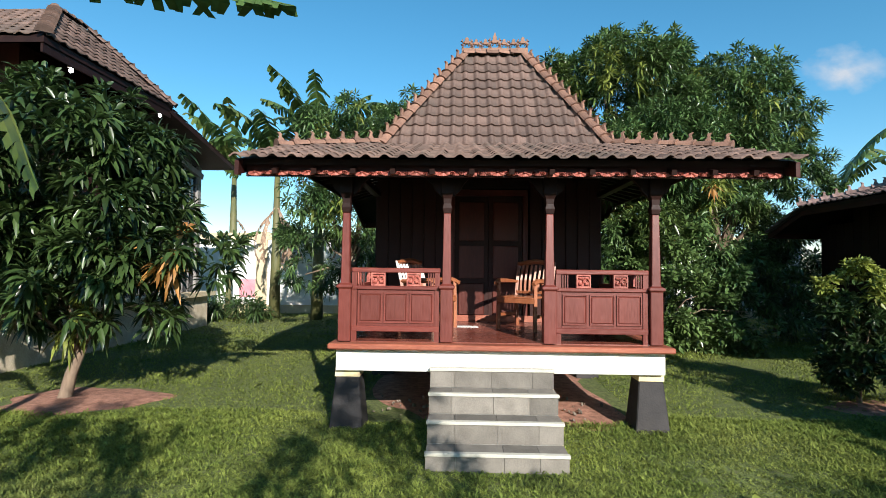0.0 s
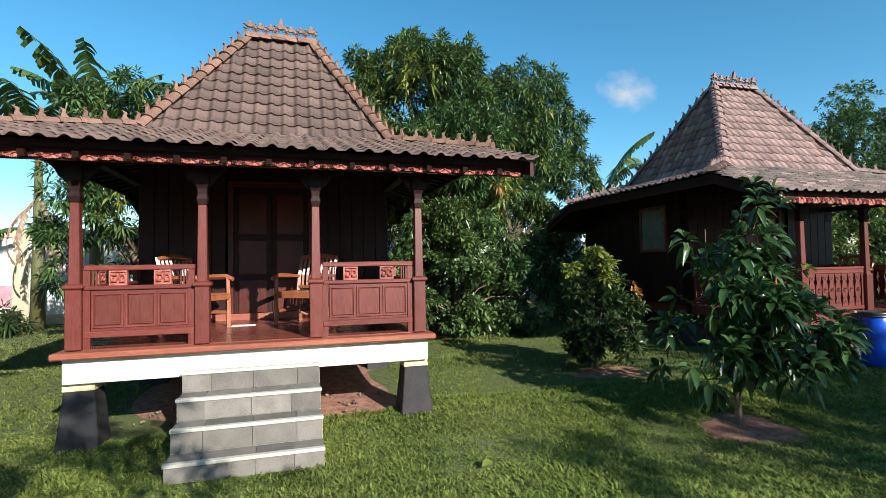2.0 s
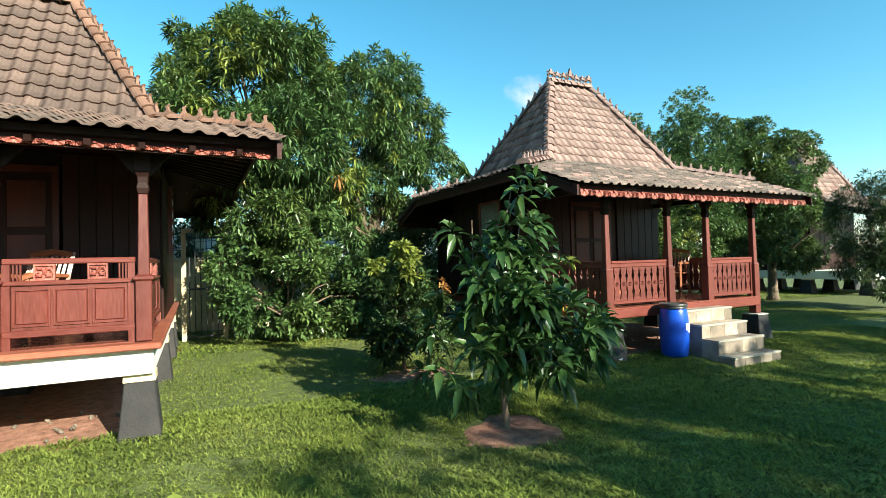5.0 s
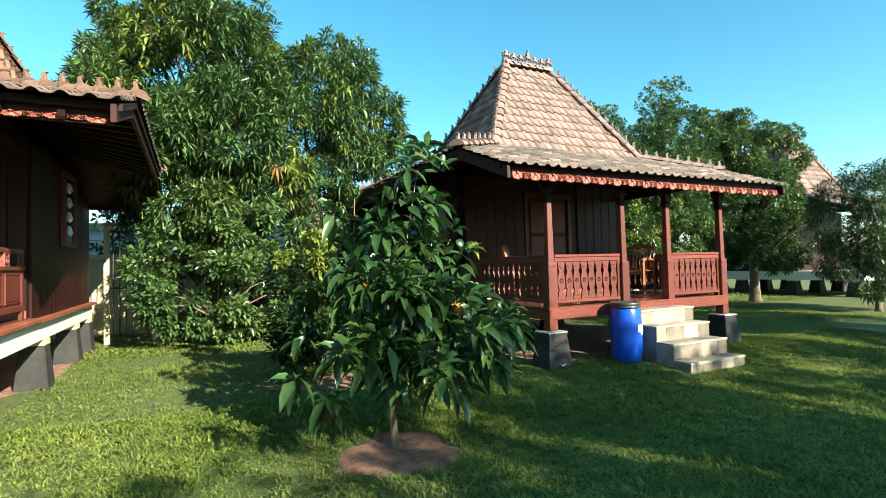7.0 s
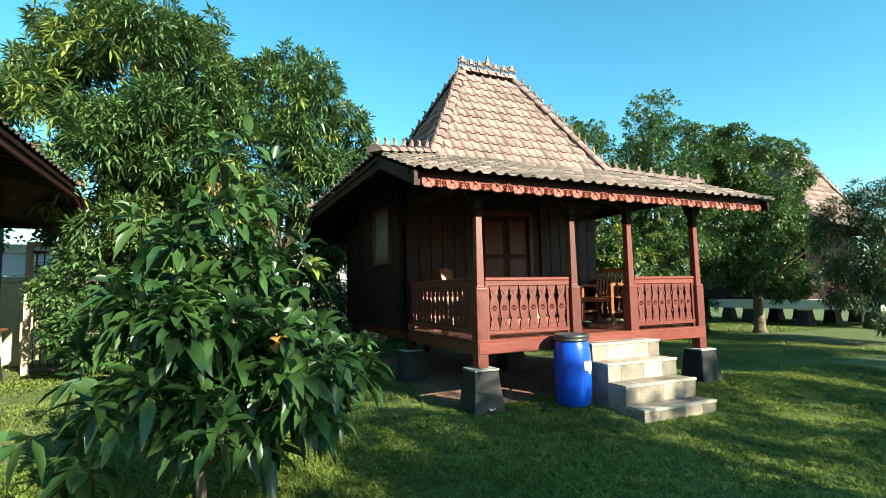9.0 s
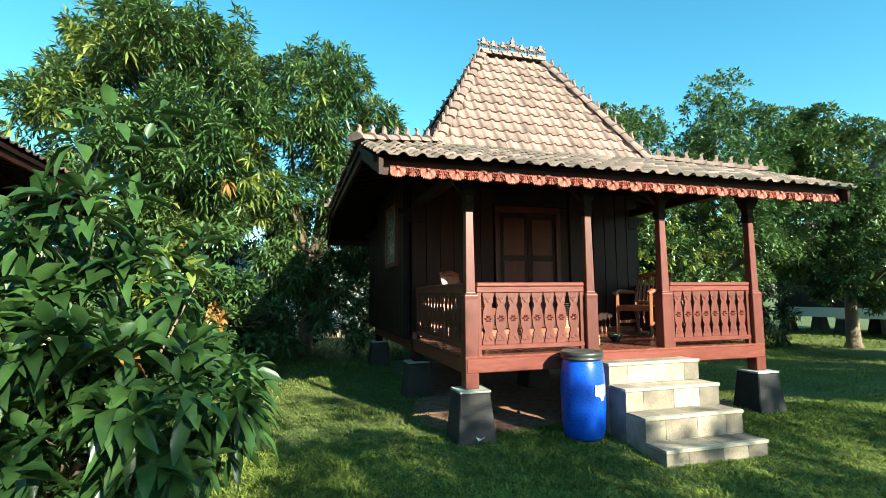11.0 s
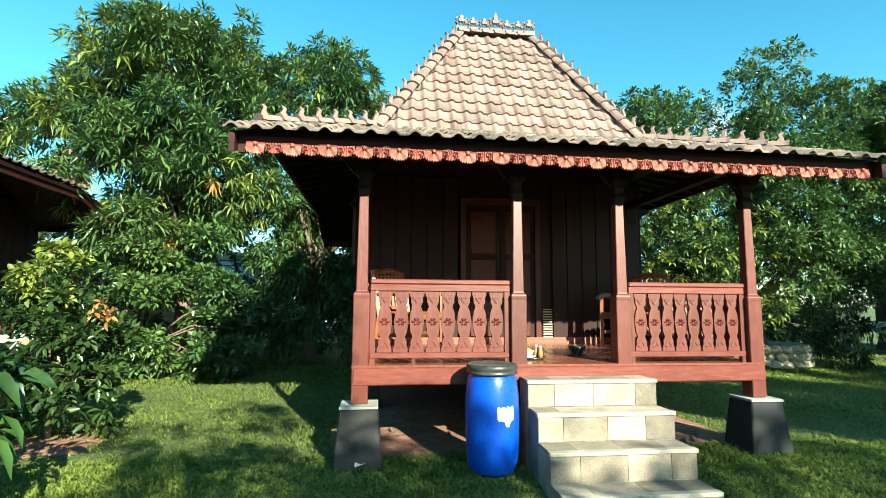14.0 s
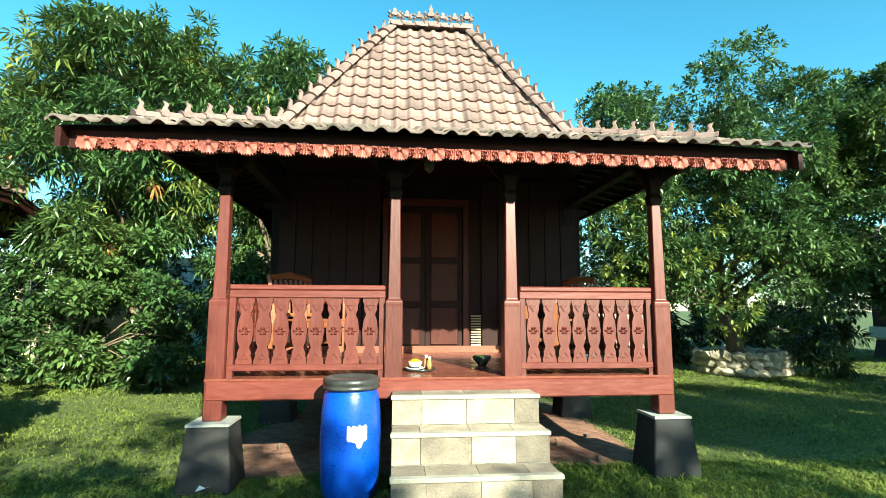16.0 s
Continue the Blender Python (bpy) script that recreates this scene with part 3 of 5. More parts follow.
def eaves_trim(parent, R, B, E, hy, carve, size=1.08, back=0.1, drop=0.108):
    """Fascia boards, raking verge boards, rafters and the carved valance along the eaves."""
    x0, x1, y0, z = E
    ry = R[2]
    y1 = 2 * ry - y0
    bx0, bx1, by0, bz = B
    hz = z + (bz - z) * (hy - y0) / (by0 - y0)
    h1 = 2 * ry - hy
    for ya, yb in ((y0 + back + 0.012, y0 + back + 0.045), (y1 - 0.065, y1 - 0.03)):
        bm = bmesh.new()
        box(bm, x0 + 0.075, x1 - 0.075, ya, yb, z - 0.122, z + 0.005)
        part("fascia", bm, FASCIA, parent)
    for xa, xb in ((x0 + 0.03, x0 + 0.07), (x1 - 0.07, x1 - 0.03)):
        bm = bmesh.new()
        box(bm, xa, xb, hy + 0.002, h1 - 0.002, hz - 0.15, hz - 0.005)
        part("fascia", bm, FASCIA, parent)
        for ya, yb in ((y0 + 0.03, hy), (y1 - 0.03, h1)):
            bm = bmesh.new()
            v = [bm.verts.new((x, y, q)) for x in (xa, xb) for y, q in ((ya, z - 0.14), (yb, hz - 0.15), (yb, hz - 0.005), (ya, z + 0.005))]
            for f in ((0, 1, 2, 3), (4, 7, 6, 5), (0, 4, 5, 1), (1, 5, 6, 2), (2, 6, 7, 3), (3, 7, 4, 0)):
                bm.faces.new([v[i] for i in f])
            bmesh.ops.recalc_face_normals(bm, faces=bm.faces[:])
            part("verge_board", bm, FASCIA, parent)
    n = 13
    for i in range(n):
        s = (i + 0.5) / n
        for xa, xb in ((x0 + 0.08, bx0), (x1 - 0.08, bx1)):
            bm = bmesh.new()
            tube(bm, [(xa, hy + 0.05 + (h1 - hy - 0.1) * s, hz - 0.1), (xb, by0 + (2 * ry - 2 * by0) * s, bz - 0.13)], [0.04, 0.04], 4)
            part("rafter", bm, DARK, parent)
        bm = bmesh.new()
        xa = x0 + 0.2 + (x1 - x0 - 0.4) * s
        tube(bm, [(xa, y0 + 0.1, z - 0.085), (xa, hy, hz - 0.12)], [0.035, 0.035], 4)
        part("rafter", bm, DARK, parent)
    if carve:
        w = 0.135
        mes = (carving_mesh("fan"), carving_mesh("scroll"))
        k = int((x1 - x0 - 0.16) / w)
        for i in range(k):
            at = ((x0 + x1) / 2 + w * (i + 0.5 - k / 2), y0 + back, z - drop + RNG.normal() * 0.003)
            put("valance_carving", mes[i % 2], Matrix.Translation(at) @ pose(0, 0, 0, RNG.normal() * 2, RNG.normal() * 2, 0) @ Matrix.Diagonal((1, 1, size, 1)), parent)


def post(parent, x, y, z0, zs, z1, w, top, mat=WOOD, collar=1.02):
    """A square lower shaft, a collar, a tapering upper shaft and a carved capital with brackets, coloured dark for
    eaves shade.
    """
    bm = bmesh.new()
    loft(bm, x, y, [(z0, w), (zs - 0.03, w), (zs - 0.02, w * collar), (zs + 0.005, w * collar), (zs + 0.03, w * 0.72), (z1 - 0.16, w * 0.58)])
    p = part("post", bm, mat, parent, bevel=0.006)
    # Red ends where sunlight would; capital and brackets take the shade as dark colour.
    bm = bmesh.new()
    loft(bm, x, y, [(z1 - 0.159, w * 0.62), (z1 - 0.1, w * 0.8), (z1 - 0.06, w * 0.62), (z1, w * 0.7), (z1 + 0.05, w * 1.05), (top - 0.001, w * 1.0)])
    part("capital", bm, DARK, p, "carved post capital coloured dark for eaves shade", bevel=0.005)
    for s in (-1, 1):
        bm = bmesh.new()
        extrude_outline(bm, [(x + s * w * 0.5, z1 + 0.02), (x + s * (w * 0.5 + 0.07), z1 + 0.09), (x + s * (w * 0.5 + 0.1), z1 + 0.15), (x + s * (w * 0.5 + 0.2), top - 0.05), (x + s * (w * 0.5 + 0.2), top - 0.002), (x + s * w * 0.52, top - 0.002)], 0.05, y - 0.025)
        part("bracket", bm, DARK, p)
    return p


def pedestal(parent, x, y, z1, w0, w1, capm, capt):
    g = float(ground_z(x, y)) - 0.05
    bm = bmesh.new()
    frustum(bm, x, y, g, z1 - capt, w0, w1)
    p = part("pedestal", bm, BLACK, parent, "tapered black-painted concrete pedestal", bevel=0.01)
    bm = bmesh.new()
    frustum(bm, x, y, z1 - capt + 0.001, z1, w1 + 0.012, w1 + 0.006)
    part("pedestal_cap", bm, capm, p)


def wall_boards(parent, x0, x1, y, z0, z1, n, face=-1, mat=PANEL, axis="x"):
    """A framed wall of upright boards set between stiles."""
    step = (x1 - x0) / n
    w = part("wall", quad_box(axis, x0, x1, y - 0.03, y + 0.03, z0, z1), DARK, parent, "dark timber wall with shade in its colour")
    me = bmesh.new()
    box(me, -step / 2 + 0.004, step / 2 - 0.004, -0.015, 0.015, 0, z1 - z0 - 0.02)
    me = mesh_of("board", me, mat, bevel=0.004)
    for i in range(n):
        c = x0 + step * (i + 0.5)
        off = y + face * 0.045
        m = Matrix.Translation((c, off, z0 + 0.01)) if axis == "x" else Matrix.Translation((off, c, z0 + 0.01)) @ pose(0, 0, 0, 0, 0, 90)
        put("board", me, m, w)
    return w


def quad_box(axis, a0, a1, b0, b1, z0, z1):
    bm = bmesh.new()
    if axis == "x":
        box(bm, a0, a1, b0, b1, z0, z1)
    else:
        box(bm, b0, b1, a0, a1, z0, z1)
    return bm


def panelled_door(parent, x0, x1, y, z0, z1, louvre=False):
    """A two-leaf door in a frame, every leaf with raised fields."""
    bm = bmesh.new()
    for a in ((x0 - 0.07, x0, z0, z1), (x1, x1 + 0.07, z0, z1), (x0 - 0.07, x1 + 0.07, z1, z1 + 0.09)):
        box(bm, a[0], a[1], y - 0.06, y + 0.02, a[2], a[3])
    part("door_frame", bm, DOORWOOD, parent, bevel=0.005)
    xm = (x0 + x1) / 2
    for a, b in ((x0 + 0.005, xm - 0.004), (xm + 0.004, x1 - 0.005)):
        bm = bmesh.new()
        box(bm, a, b, y - 0.02, y + 0.015, z0 + 0.01, z1 - 0.005)
        d = part("door", bm, PANEL, parent, "closed panelled timber door leaf")
        h = z1 - z0
        for q0, q1 in ((0.05, 0.3), (0.34, 0.6), (0.64, 0.95)):
            bm = bmesh.new()
            frustum(bm, (a + b) / 2, y - 0.03, z0 + h * q0, z0 + h * q1, b - a - 0.12, b - a - 0.12, 0.022, 0.022)
            part("door_panel", bm, DOORWOOD, d, bevel=0.008)
    if louvre:
        for i in range(12):
            bm = bmesh.new()
            box(bm, x1 + 0.1, x1 + 0.22, y - 0.055, y - 0.03, z0 + 0.08 + i * 0.032, z0 + 0.094 + i * 0.032)
            part("louvre_slat", bm, CREAM, parent)


def steps(x0, x1, ys, zs, yback, tile, nose, nz, label):
    """A masonry flight: a core, riser tiles, tread tiles and a nosing to every step."""
    st = thing("garden_steps", ((x0 + x1) / 2, ys[0], zs[0] - 0.2), label, "steps")
    cb = bmesh.new()
    g = zs[0] - 0.25
    for i, (y, z) in enumerate(zip(ys, zs)):
        y2 = ys[i + 1] + 0.012 if i + 1 < len(ys) else yback
        box(cb, x0 + 0.012, x1 - 0.012, y + 0.012, y2, g, z - 0.02)
    part("core", cb, CEMENT, st)
    for i, (y, z) in enumerate(zip(ys, zs)):
        zb = zs[i - 1] if i else g
        y2 = ys[i + 1] if i + 1 < len(ys) else yback
        cuts = [x0] + [x0 + (x1 - x0) * c for c in ((0.21, 0.55, 0.8), (0.2, 0.52, 0.82), (0.18, 0.5, 0.78), (0.2, 0.5, 0.83))[i % 4]] + [x1]
        for a, b in zip(cuts, cuts[1:]):
            bm = bmesh.new()
            box(bm, a + 0.002, b - 0.002, y, y + 0.011, zb, z - 0.031)
            part("riser_tile", bm, tile, st)
            bm = bmesh.new()
            box(bm, a + 0.002, b - 0.002, y + 0.046, y2 - 0.001, z - 0.019, z - 0.004)
            part("tread_tile", bm, tile, st)
        bm = bmesh.new()
        box(bm, x0 - 0.008, x1 + 0.008, y - 0.012, y + 0.045, z - 0.03, z)
        part("nosing", bm, nose, st, bevel=0.004)
        for sx in (x0, x1 - 0.011):
            bm = bmesh.new()
            box(bm, sx, sx + 0.011, y + 0.013, y2 + (0.012 if i + 1 < len(ys) else 0), g, z - 0.031)
            part("side_slab", bm, nz, st)
    return st


# ---- ground ----
gx = np.unique(np.concatenate([np.linspace(-400, -20, 12), np.linspace(-20, 40, 121), np.linspace(40, 400, 12)]))
gy = np.unique(np.concatenate([np.linspace(-400, -10, 12), np.linspace(-10, 30, 101), np.linspace(30, 400, 12)]))
X, Y = np.meshgrid(gx, gy)
Z = ground_z(X, Y)
idx = np.arange(X.size).reshape(X.shape)
Q = np.stack([idx[:-1, :-1], idx[:-1, 1:], idx[1:, 1:], idx[1:, :-1]], axis=-1).reshape(-1, 4)
gm = fast_mesh("ground", np.stack([X, Y, Z], axis=-1).reshape(-1, 3), Q, LAWN)
gm.shade_smooth()
tagged(new("ground", gm), "green lawn with thin soil patches", "lawn", kind="structure")

# ---- front cabin with panelled balustrade ----
E1, B1, R1, H1 = (-3.0, 2.48, 4.15, 2.715), (-1.83, 1.27, 6.28, 3.36), (-0.68, 0.28, 7.6, 5.16), 5.5
cabin = thing("cabin", (-0.34, 7.6, 0), "red timber cabin with weathered clay-tile roof on black pedestals", "house", "cabins")
roof(cabin, R1, B1, E1, H1, (TILE1, TILE1J, CAP1, None), True, 0.18)
eaves_trim(cabin, R1, B1, E1, H1, True, 0.55, 0.19, 0.1)
bm = bmesh.new()
box(bm, -2.04, 1.35, 4.6, 10.6, 0.61, 0.84)
part("floor_slab", bm, WHITE, cabin, "whitewashed concrete floor slab", bevel=0.006)
bm = bmesh.new()
box(bm, -2.11, 1.42, 4.5, 6.9, 0.842, 0.9)
part("floor_edge", bm, WOOD_W, cabin, "worn red timber floor edge", bevel=0.012)
for k in range(17):
    bm = bmesh.new()
    y = 4.66 + k * 0.13
    box(bm, -2.0, 1.3, y + 0.002, y + 0.128, 0.9, 0.909)
    part("floor_board", bm, FLOOR, cabin)
for y in (4.79, 7.4, 9.3, 10.4):
    for x in (-1.93, 1.23):
        pedestal(cabin, x, y, 0.61, 0.36, 0.25, CREAM, 0.075)
for x in (-0.35,):
    for y in (7.4, 9.3):
        pedestal(cabin, x, y, 0.61, 0.36, 0.25, CREAM, 0.075)
PX1 = (-1.965, -0.895, 0.18, 1.275)
for x in PX1:
    post(cabin, x, 4.68, 0.91, 1.49, 2.42, 0.13, 2.72, collar=1.3)
bm = bmesh.new()
for x0, x1, y0, y1 in ((-2.03, 1.34, 4.63, 4.73), (-2.02, -1.92, 4.74, 6.7), (1.23, 1.33, 4.74, 6.7)):
    box(bm, x0, x1, y0, y1, 2.722, 2.79)
part("wall_plate", bm, DARK, cabin)


def panel_rail(parent, a, b, y, axis="x", z=0.91):
    """A balustrade bay: an open carved band above three sunk panels, on feet clear of the floor."""
    t = 0.05

    def B(p0, p1, q0, q1, z0, z1, nm, mat, par, bev=0.0, label=""):
        bm = quad_box(axis, p0, p1, y + q0, y + q1, z + z0, z + z1)
        return part(nm, bm, mat, par, label, bevel=bev)
    fr = B(a, b, -t / 2, t / 2, 0.72, 0.77, "balustrade", WOOD_H, parent, 0.008, "red timber balustrade with carved band and panels")
    B(a, b, -0.03, 0.03, 0.54, 0.58, "mid_rail", WOOD_H, fr, 0.006)
    B(a, b, -0.025, 0.025, 0.1, 0.16, "bottom_rail", WOOD_H, fr, 0.006)
    for p in (a, b - 0.06):
        B(p, p + 0.055, -0.02, 0.02, 0.0, 0.719, "stile", WOOD, fr)
    w = b - a - 0.12
    B(a + 0.06, b - 0.06, -0.008, 0.008, 0.161, 0.539, "panel_board", WOOD, fr)
    for i in range(3):
        p0 = a + 0.06 + w * (i + 0.1) / 3
        p1 = a + 0.06 + w * (i + 0.9) / 3
        bm = quad_box(axis, p0, p1, y - 0.017, y + 0.017, z + 0.21, z + 0.49)
        part("panel", bm, WOOD, fr, bevel=0.009)
        for f0, f1, g0, g1 in ((p0 - 0.018, p0 - 0.004, 0.19, 0.51), (p1 + 0.004, p1 + 0.018, 0.19, 0.51), (p0 - 0.003, p1 + 0.003, 0.496, 0.51), (p0 - 0.003, p1 + 0.003, 0.19, 0.204)):
            part("moulding", quad_box(axis, f0, f1, y - 0.02, y + 0.02, z + g0, z + g1), WOOD_H, fr)
    for c in (0.3, 0.7):
        p = a + (b - a) * c
        h = 0.075
        bm = bmesh.new()
        for f0, f1, g0, g1 in ((-h, h, 0.0, 0.015), (-h, h, 0.123, 0.138), (-h, -h + 0.014, 0.016, 0.122), (h - 0.014, h, 0.016, 0.122)):
            box(bm, f0, f1, -0.022, 0.022, g0, g1)
        for s in (-1, 1):
            for v in (0.04, 0.1):
                tube(bm, [(0.0, -0.01, 0.069), (s * 0.02, -0.018, v), (s * 0.045, -0.018, v), (s * 0.06, -0.012, 0.069), (s * 0.035, -0.012, 0.069)], [0.014, 0.013, 0.013, 0.011, 0.006], 6)
        box(bm, -h + 0.014, h - 0.014, -0.004, 0.006, 0.016, 0.122)
        me = mesh_of("carved_block", bm, CARVE)
        m = Matrix.Translation((p, y, z + 0.581)) if axis == "x" else Matrix.Translation((y, p, z + 0.581)) @ pose(0, 0, 0, 0, 0, 90)
        put("carved_block", me, m, fr)
    for p in (a + 0.075, a + 0.1, a + 0.125, b - 0.125, b - 0.1, b - 0.075):
        B(p - 0.006, p + 0.006, -0.008, 0.008, 0.581, 0.719, "spindle", WOOD, fr)


panel_rail(cabin, PX1[0] + 0.067, PX1[1] - 0.067, 4.68)
panel_rail(cabin, PX1[2] + 0.067, PX1[3] - 0.067, 4.68)
panel_rail(cabin, 4.75, 6.68, 1.275, "y")
panel_rail(cabin, 4.75, 6.68, -1.965, "y")
# Back wall and door: boards coloured dark for the porch shade.
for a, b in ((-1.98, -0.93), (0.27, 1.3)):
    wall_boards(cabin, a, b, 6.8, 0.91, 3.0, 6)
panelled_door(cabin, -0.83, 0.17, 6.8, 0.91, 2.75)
bm = bmesh.new()
box(bm, -0.92, 0.26, 6.77, 6.83, 2.85, 3.0)
part("lintel", bm, DARK, cabin)
bm = bmesh.new()
box(bm, -1.98, 1.3, 6.735, 6.75, 0.911, 1.0)
part("skirting", bm, WOOD_W, cabin)
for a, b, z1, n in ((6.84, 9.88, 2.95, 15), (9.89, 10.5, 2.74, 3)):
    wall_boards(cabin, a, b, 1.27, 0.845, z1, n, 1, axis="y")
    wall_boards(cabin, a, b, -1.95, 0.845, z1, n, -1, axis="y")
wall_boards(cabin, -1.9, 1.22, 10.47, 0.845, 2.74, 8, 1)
bm = bmesh.new()
box(bm, 1.3, 1.42, 6.9, 10.6, 0.842, 0.885)
part("sill_board", bm, WOOD_W, cabin, "worn red timber sill board")
# Ceiling in the near-black wood, its colour standing for porch shade.
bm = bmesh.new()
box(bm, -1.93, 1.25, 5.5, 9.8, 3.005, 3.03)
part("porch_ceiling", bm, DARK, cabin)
steps(-1.05, 0.2, (3.785, 4.03, 4.275, 4.515), (0.08, 0.28, 0.475, 0.668), 4.598, STONE, NOSING, CREAM, "grey stone-tiled garden steps with pale nosings")



def side_window(parent, x, y0, y1, z0, z1, out, pane):
    """A framed fixed window on a side wall, its face out along x."""
    bm = bmesh.new()
    xa, xb = sorted((x + out * 0.02, x + out * 0.03))
    box(bm, xa, xb, y0, y1, z0, z1)
    w = part("window", bm, pane, parent, "small framed side window")
    xa, xb = sorted((x, x + out * 0.055))
    for a in ((y0 - 0.06, y0, z0 - 0.06, z1 + 0.06), (y1, y1 + 0.06, z0 - 0.06, z1 + 0.06), (y0, y1, z0 - 0.06, z0), (y0, y1, z1, z1 + 0.06)):
        bm = bmesh.new()
        box(bm, xa, xb, *a)
        part("window_frame", bm, WOOD, w)
    return w


wn1 = side_window(cabin, 1.335, 8.3, 8.95, 1.85, 2.8, 1, GLASSDARK)
for k in range(4):
    bm = bmesh.new()
    for s in (-1, 1):
        tube(bm, [(1.372, 8.62, 1.95 + k * 0.21), (1.372, 8.62 + s * 0.1, 2.0 + k * 0.21), (1.372, 8.62 + s * 0.05, 2.09 + k * 0.21)], [0.012, 0.03, 0.01], 6)
    part("pane_motif", bm, CERAMIC, wn1)
# ---- second cabin with slatted balustrade ----
E2, B2, R2, H2 = (6.26, 11.8, 4.45, 2.545), (7.37, 10.56, 6.44, 3.29), (8.53, 9.61, 7.76, 5.25), 5.62
cabin2 = thing("cabin", (9.04, 7.8, 0), "red timber cabin with pale clay-tile roof and slatted balustrade", "house", "cabins")
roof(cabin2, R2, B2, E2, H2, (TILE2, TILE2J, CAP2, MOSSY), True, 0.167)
eaves_trim(cabin2, R2, B2, E2, H2, True)
PX2 = (7.27, 8.605, 9.55, 10.81)
for x in PX2:
    c = x in (PX2[0], PX2[3])
    post(cabin2, x, 5.0, 0.485 if c else 0.771, 1.37, 2.36, 0.135, 2.6)
# Rear posts get the near-black wood as shade; the front ones stay red.
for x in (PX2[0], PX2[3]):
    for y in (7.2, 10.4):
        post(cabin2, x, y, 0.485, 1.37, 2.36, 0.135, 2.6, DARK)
for x in (PX2[0], 9.04, PX2[3]):
    for y in (5.0, 7.2, 10.4):
        if x != 9.04 or y > 6:
            pedestal(cabin2, x, y, 0.48, 0.4, 0.295, CEMENT, 0.02)
bm = bmesh.new()
box(bm, 7.21, 10.87, 4.925, 5.06, 0.63, 0.77)
part("floor_beam", bm, WOOD_H, cabin2, "red timber floor beam", bevel=0.01)
for x in (7.21, 10.75):
    bm = bmesh.new()
    box(bm, x, x + 0.12, 5.07, 10.5, 0.62, 0.765)
    part("side_beam", bm, WOOD, cabin2, bevel=0.008)
bm = bmesh.new()
box(bm, 7.34, 10.74, 5.07, 10.5, 0.66, 0.755)
part("floor_frame", bm, DARK, cabin2)
for k in range(17):
    bm = bmesh.new()
    y = 4.93 + k * 0.13
    box(bm, 7.2, 10.88, y + 0.002, y + 0.128, 0.772, 0.79)
    part("floor_board", bm, FLOOR, cabin2)
bm = bmesh.new()
for x0, x1, y0, y1 in ((7.2, 10.88, 4.95, 5.05), (7.22, 7.32, 5.06, 10.5), (10.76, 10.86, 5.06, 10.5)):
    box(bm, x0, x1, y0, y1, 2.602, 2.7)
part("wall_plate", bm, DARK, cabin2)


def slat_mesh(h, w):
    bm = bmesh.new()
    k = [(0.0, 0.5), (0.05, 0.5), (0.12, 0.4), (0.17, 0.42), (0.25, 0.28), (0.33, 0.42), (0.42, 0.46), (0.5, 0.5), (0.58, 0.46), (0.66, 0.42), (0.75, 0.28), (0.83, 0.42), (0.88, 0.4), (0.95, 0.5), (1, 0.5)]
    o = [(w * x, h * z) for z, x in k] + [(-w * x, h * z) for z, x in k[::-1]]
    extrude_outline(bm, o, 0.022, -0.011)
    for z, s in ((0.9, -1), (0.08, 1)):
        for q in (-1, 1):
            tube(bm, [(q * w * 0.28, -0.012, h * z), (0, -0.012, h * (z + s * 0.09))], [0.007, 0.007], 4)
        tube(bm, [(-w * 0.2, -0.012, h * z), (w * 0.2, -0.012, h * z)], [0.006, 0.006], 4)
    for k in range(6):
        a = radians(60 * k)
        tube(bm, [(0.006 * math.cos(a), -0.011, h * 0.5 + 0.006 * math.sin(a)), (w * 0.2 * math.cos(a), -0.017, h * 0.5 + w * 0.2 * math.sin(a)), (w * 0.4 * math.cos(a), -0.01, h * 0.5 + w * 0.3 * math.sin(a))], [0.003, 0.011, 0.002], 5)
    return mesh_of("slat", bm, WOOD)


def slat_rail(parent, a, b, y, n, axis="x", z=0.79):
    def B(p0, p1, q0, q1, z0, z1, nm, mat, par, bev=0.0, label=""):
        return part(nm, quad_box(axis, p0, p1, y + q0, y + q1, z + z0, z + z1), mat, par, label, bevel=bev)
    fr = B(a, b, -0.035, 0.035, 0.67, 0.71, "balustrade", WOOD_H, parent, 0.008, "red timber balustrade with shaped slats")
    B(a, b, -0.025, 0.025, 0.61, 0.669, "upper_rail", WOOD_H, fr, 0.005)
    B(a, b, -0.025, 0.025, 0.05, 0.1, "bottom_rail", WOOD_H, fr, 0.006)
    for p in (a + 0.002, b - 0.047):
        B(p, p + 0.045, -0.02, 0.02, 0.0, 0.609, "stile", WOOD, fr)
    w = (b - a - 0.11) / n
    me = slat_mesh(0.508, w * 0.9)
    for i in range(n):
        p = a + 0.055 + w * (i + 0.5)
        m = Matrix.Translation((p, y, z + 0.101)) if axis == "x" else Matrix.Translation((y, p, z + 0.101)) @ pose(0, 0, 0, 0, 0, 90)
        put("slat", me, m @ pose(RNG.normal() * 0.002, 0, 0, 0, RNG.normal() * 0.5, 0), fr)


slat_rail(cabin2, PX2[0] + 0.07, PX2[1] - 0.07, 5.0, 8)
slat_rail(cabin2, PX2[2] + 0.07, PX2[3] - 0.07, 5.0, 8)
slat_rail(cabin2, 5.07, 7.12, PX2[0], 14, "y")
slat_rail(cabin2, 5.07, 7.12, PX2[3], 14, "y")
# Boards and door leaves again carry the porch shade in their colour.
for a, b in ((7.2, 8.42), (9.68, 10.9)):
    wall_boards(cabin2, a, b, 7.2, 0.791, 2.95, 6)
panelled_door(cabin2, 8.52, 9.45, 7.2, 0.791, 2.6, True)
bm = bmesh.new()
box(bm, 9.525, 9.677, 7.175, 7.225, 0.791, 2.69)
